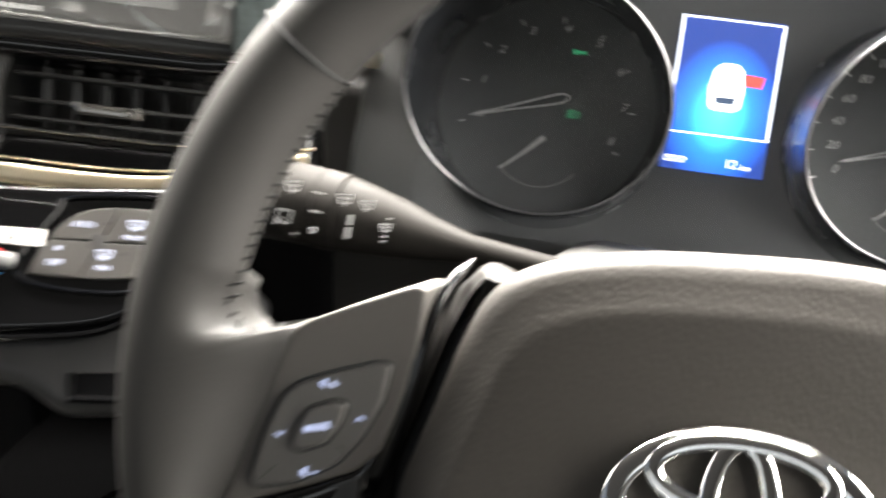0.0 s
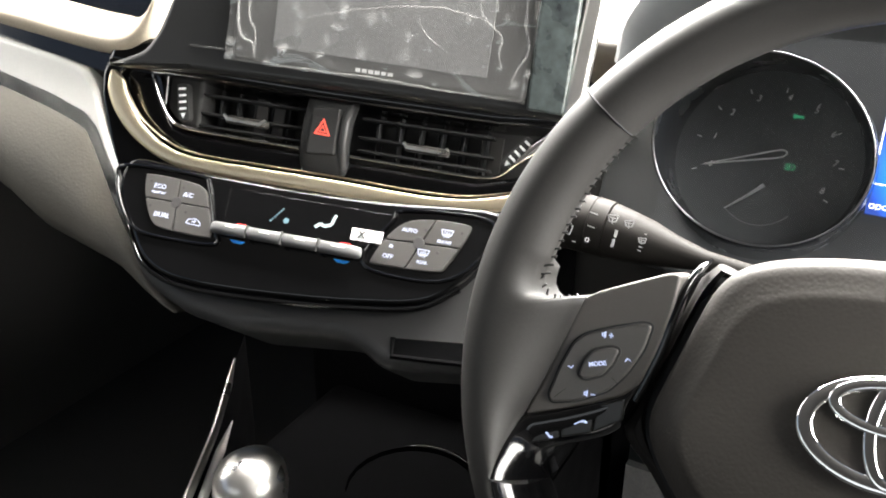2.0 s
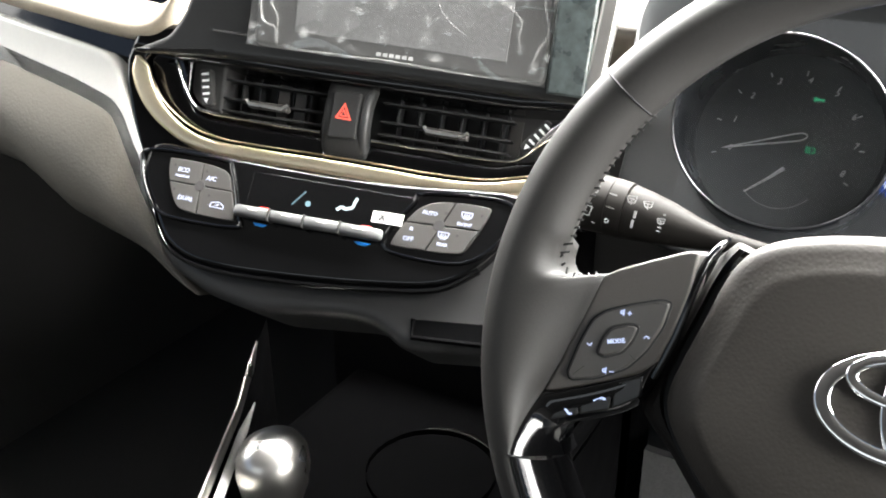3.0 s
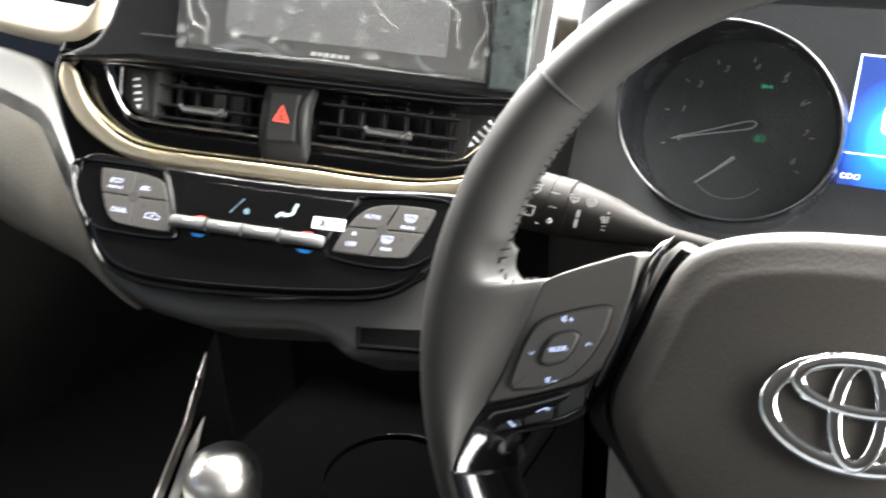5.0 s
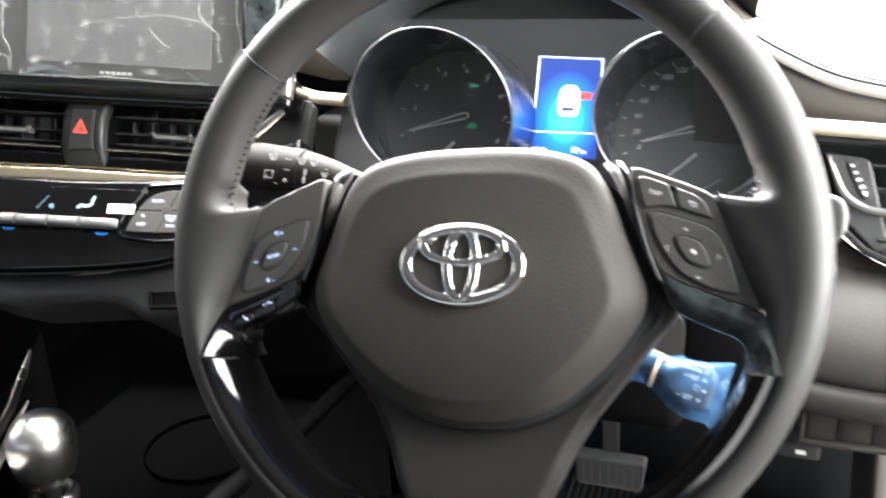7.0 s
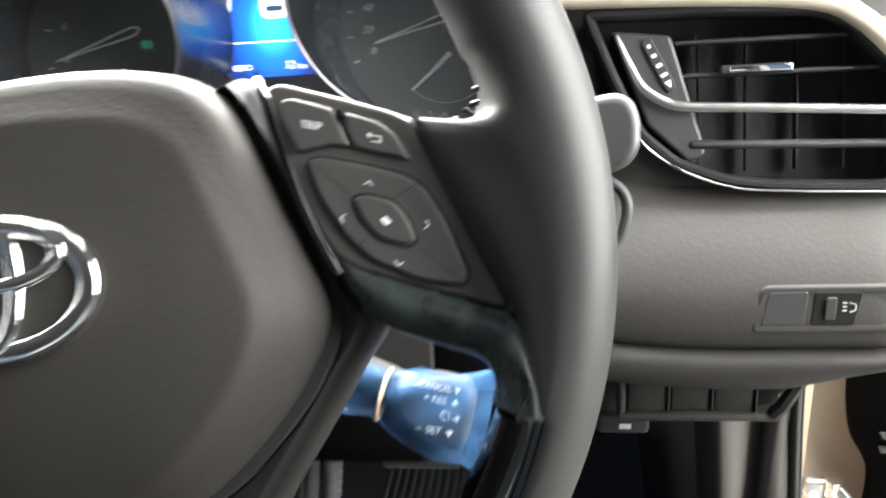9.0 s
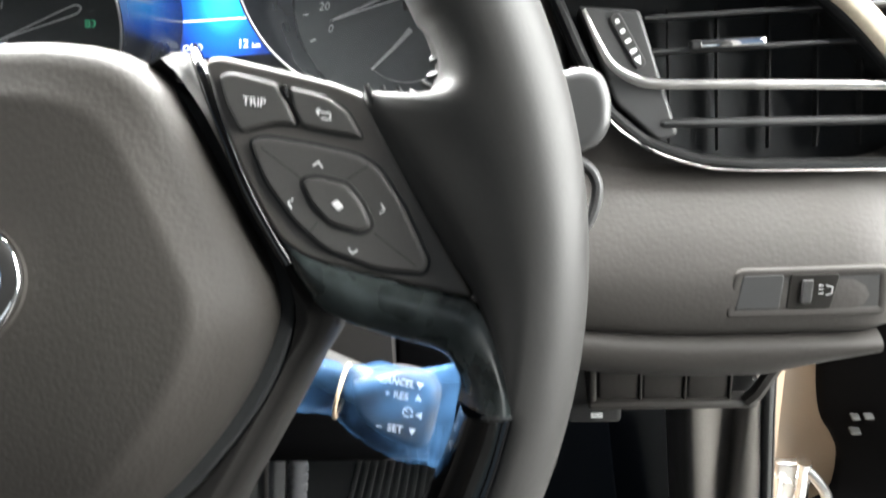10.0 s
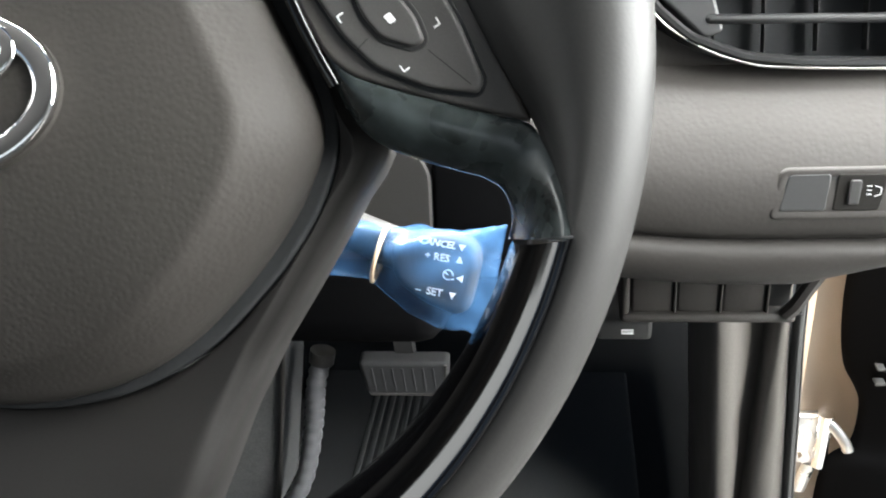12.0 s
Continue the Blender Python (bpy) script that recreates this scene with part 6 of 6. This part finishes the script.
part("side_strip", sweep([(-0.094, 0.100, 0.748), (-0.079, 0.075, 0.743), (-0.051, 0.025, 0.735), (-0.011, -0.055, 0.730), (0.029, -0.135, 0.725)], 0.0024, 0.006, n=10, taper=lambda t: min(1.0, 0.3 + 3 * t)), SATIN, tun, "satin silver edge strip")
part("inner_strip", sweep([(-0.052, 0.046, 0.731), (-0.038, 0.015, 0.727), (-0.002, -0.055, 0.722), (0.038, -0.135, 0.717)], 0.0040, 0.003, n=10, taper=lambda t: min(1.0, 0.15 + 4 * t)), WHITE, tun, "white inner strip")
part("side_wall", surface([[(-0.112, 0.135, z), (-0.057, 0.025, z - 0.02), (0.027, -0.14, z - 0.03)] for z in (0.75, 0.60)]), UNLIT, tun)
shift = thing("shift_lever", pose(-0.382, 0.036, 0.735), "satin silver shift knob on a black lever", "shift lever")
knob = bmesh.new()
rings = []
for h, r in ((-0.035, 0.013), (-0.028, 0.019), (-0.015, 0.0235), (0.0, 0.0255), (0.012, 0.0245), (0.021, 0.020), (0.027, 0.012), (0.029, 0.004)):
    rings.append([(r * math.cos(q), r * 1.15 * math.sin(q), h) for q in [2 * math.pi * i / 32 for i in range(32)]])
rings_to_mesh(knob, rings, cap_start=True, cap_end=True)
part("knob", knob, SATIN, shift, sharp=70)
part("collar", sweep(ring_path(0, 0, 0.0155, -0.050, n=36), 0.0050, 0.0065, closed=True, n=12), SATIN, shift, "silver collar")
part("rod", sweep([(0, 0, -0.12), (0, 0, -0.034)], 0.008, 0.008, up=(0, 1, 0)), BLACK, shift)
part("gaiter", dome([(x, y) for x, y, z in ring_path(0, 0, 0.06, n=32, ry=0.075)], [(1.0, -0.125), (0.8, -0.11), (0.4, -0.085), (0.2, -0.06)]), BLACK, shift)
cup = thing("cup_holder", pose(-0.335, 0.180, 0.65), "gloss black cup holder rim in the console", "cup holder")
part("ring", sweep(ring_path(0, 0, 0.062, -0.003, 60, 125, n=32), 0.0030, 0.0022, n=12, taper=lambda t: 0.2 + 0.8 * math.sin(math.pi * t)), PIANO, cup)
# The well's near-black colour stands for its inner shade.
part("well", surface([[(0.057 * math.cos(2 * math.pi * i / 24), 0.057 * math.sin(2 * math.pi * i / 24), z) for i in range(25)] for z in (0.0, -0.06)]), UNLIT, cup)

# ---- pedals and footwell ----
SIDETRIM = material("grey_fibre_side_trim", (0.085, 0.085, 0.085), 0.8, bump=0.6, grain=500, vary=0.3, smear=60)
HOSEGREY = material("shiny_grey_hose", (0.13, 0.13, 0.135), 0.3)
brake = thing("brake_pedal", pose(0.0275, 0.392, 0.543, 12), "black brake pedal with a worn rubber face", "pedal")
part("pad", plate(round_corners(mm((-40, 22), (40, 22), (35, -22), (-37, -22)), 0.006), -0.010, 0.004, 0.004), RUBBER, brake, local=Matrix.Rotation(radians(90), 4, "X"))
for i in range(7):
    part("rib", box(-0.029 + i * 0.009, -0.0275 + i * 0.009, -0.0046, -0.0035, -0.015, 0.016, 0.0004), RUBBER, brake)
part("edge", sweep([(0.037, -0.0035, 0.020), (0.0335, -0.0035, -0.019), (-0.034, -0.0035, -0.019)], 0.0016, 0.0014, up=(0, 1, 0), n=8), PANEL, brake)
part("arm", box(-0.008, 0.008, 0.008, 0.02, 0.0, 0.30), BLACK, brake)
accel = thing("accelerator_pedal", pose(0.134, 0.415, 0.54, 15), "black accelerator pedal with fine ribs", "pedal")
part("pad", box(-0.018, 0.018, -0.005, 0.006, -0.038, 0.045, 0.005), RUBBER, accel)
for i in range(5):
    part("rib", box(-0.013 + i * 0.006, -0.0105 + i * 0.006, -0.007, -0.004, -0.034, 0.030, 0.0008), RUBBER, accel)
part("arm", box(-0.006, 0.006, 0.006, 0.02, 0.03, 0.26), BLACK, accel)
mat_ = thing("floor_mat", pose(-0.02, 0.50, 0.335), "ribbed black rubber floor mat", "floor mat")
part("base", box(-0.13, 0.26, -0.35, 0.16, 0.0, 0.012, 0.004), DUCT, mat_)
for i in range(14):
    part("rib", box(-0.040 + i * 0.0100, -0.0348 + i * 0.0100, -0.34, 0.15, 0.011, 0.014, 0.001), RUBBER, mat_)
edge = thing("tunnel_side_trim", pose(-0.115, 0.42, 0.33), "dark trim on the side of the footwell", "trim")
part("panel", surface([[(-0.10, 0.004, z), (-0.018 + 0.19 * z - 0.06, 0.002, z), (-0.018 + 0.19 * z, 0.004, z), (-0.012 + 0.19 * z, 0.06, z)] for z in (-0.04, 0.06, 0.14, 0.222)], 0.01), SIDETRIM, edge)
part("edge_strip", sweep([(-0.018, 0.0, 0.0), (0.004, 0.0, 0.110), (0.024, 0.0, 0.219)], 0.0026, 0.002, up=(0, 1, 0)), GREYBTN, edge, "grey edge strip")
hose = thing("corrugated_hose", pose(0, 0.42, 0.33), "dark grey corrugated hose beside the pedals", "hose")
hp = smooth_loop([Vector(p) for p in ((-0.060, 0.01, 0.20), (-0.065, 0.0, 0.182), (-0.070, 0.0, 0.155), (-0.076, 0.0, 0.126), (-0.085, -0.004, 0.09), (-0.098, -0.01, 0.056), (-0.130, -0.02, 0.016))], 9, closed=False)
part("tube", sweep(hp, lambda k: 0.0085 + 0.0012 * (1 if round(k * len(hp)) % 4 < 2 else 0), lambda k: 0.0085 + 0.0012 * (1 if round(k * len(hp)) % 4 < 2 else 0), up=(0, 1, 0), n=14), HOSEGREY, hose, sharp=50)
part("end_cap", sweep([hp[0], hp[0] + Vector((0.003, 0.002, 0.012))], 0.012, 0.012, up=(0, 1, 0), n=14), PANEL, hose)

# ---- driver's door opening ----
kick = thing("kick_panel", pose(0, 0, 0), "grey plastic kick panel beside the footwell", "trim panel")
ZS = (0.33, 0.43, 0.53, 0.63, 0.77)
kl = lambda z: 0.279 + (0.625 - z) * 0.063
km = lambda z: 0.322 - (0.625 - z) * 0.016
kr = lambda z: 0.334 + (0.625 - z) * 0.074
part("panel", surface([[(kl(z) - 0.006, 0.47, z), (kl(z) - 0.002, 0.362, z), (kl(z), 0.354, z), (kl(z) + 0.004, 0.351, z), (kl(z) + 0.016, 0.354, z), (km(z) - 0.012, 0.366, z), (km(z) - 0.003, 0.376, z), (km(z) + 0.004, 0.378, z)] for z in ZS]), KICK, kick, "grey ribbed panel", sharp=80)
part("sill_trim", surface([[(km(z) - 0.001, 0.380, z), (km(z), 0.352, z), (km(z) + 0.002, 0.348, z), ((km(z) + kr(z)) / 2, 0.346, z), (kr(z) - 0.002, 0.348, z), (kr(z), 0.352, z), (kr(z), 0.38, z)] for z in ZS]), KICK, kick, "smooth grey edge trim", sharp=80)
part("trim_joint", box(0.318, 0.339, 0.344, 0.36, 0.640, 0.6415), BLACK, kick)
seal = thing("door_seal", pose(0, 0.350, 0), "black rubber door seal along the door opening", "seal")
part("strip", sweep(smooth_loop([(0.362, 0, 0.28), (0.350, 0, 0.435), (0.343, 0.0, 0.548), (0.338, 0.0, 0.634), (0.336, 0.01, 0.80)], 4, closed=False), 0.0042, 0.006, up=(0, 1, 0), n=12), BLACK, seal)
part("flange", sweep(smooth_loop([(0.368, 0.006, 0.28), (0.356, 0.006, 0.435), (0.349, 0.006, 0.548), (0.344, 0.006, 0.634), (0.342, 0.016, 0.80)], 4, closed=False), 0.0016, 0.004, up=(0, 1, 0), n=8), PANEL, seal, "grey flange behind the seal")
pillar = thing("body_pillar", pose(0.36, 0.58, 0.2), "champagne painted door pillar of the car body", "body pillar")
part("pillar", surface([[(-0.02, -0.22, z), (-0.002, -0.20, z), (0.01, -0.10, z), (0.03, -0.01, z), (0.12, 0.02, z), (0.22, 0.02, z)] for z in (-0.1, 0.2, 0.8)]), PAINT, pillar, sharp=70)
hinge = part("hinge", box(-0.016, 0.014, -0.006, 0.006, -0.036, 0.030, 0.004), SATIN, pillar, "bare metal door hinge", local=Matrix.Translation((0.064, -0.035, 0.152)))
part("knuckle", sweep([(0.012, -0.008, -0.034), (0.012, -0.008, 0.036)], 0.0085, 0.0085, up=(0, 1, 0)), CHROME, hinge)
part("knuckle", sweep([(-0.012, -0.008, -0.012), (-0.012, -0.008, 0.018)], 0.0065, 0.0065, up=(0, 1, 0)), CHROME, hinge)
part("arm", sweep(smooth_loop([(0.008, -0.008, 0.030), (0.020, -0.014, 0.022), (0.031, -0.020, 0.008), (0.035, -0.022, -0.002)], 4, closed=False), 0.005, 0.006, n=10), SATIN, hinge)
part("arm", sweep([(0.004, -0.006, -0.036), (-0.004, -0.006, -0.075)], 0.008, 0.003, up=(0, 1, 0), n=10), SATIN, hinge)
for z in (-0.022, 0.006):
    part("bolt", sweep([(-0.004, -0.006, z), (-0.004, -0.014, z)], 0.006, 0.006, n=6), SATIN, hinge)
door = thing("open_driver_door", pose(0, 0.525, 0), "open black driver's door seen past the pillar", "door")
DE = smooth_loop([Vector(p) for p in ((0.443, 0.05), (0.437, 0.25), (0.442, 0.325), (0.464, 0.352), (0.466, 0.40), (0.458, 0.425), (0.443, 0.455), (0.434, 0.513), (0.432, 0.60), (0.430, 1.0))], 4, closed=False)
part("edge", surface([[(p.x, 0.012, p.y) for p in DE], [(p.x + 0.006, 0.0, p.y) for p in DE], [(0.75, -0.03, p.y) for p in DE], [(1.0, -0.06, p.y) for p in DE]]), UNLIT, door, "black inner edge of the door", sharp=70)
for x, z, w in ((0.468, 0.461, 0.008), (0.469, 0.443, 0.010), (0.480, 0.462, 0.009)):
    part("clip", box(x, x + w, -0.012, 0.0, z, z + 0.003, 0.001), BLACK, door)
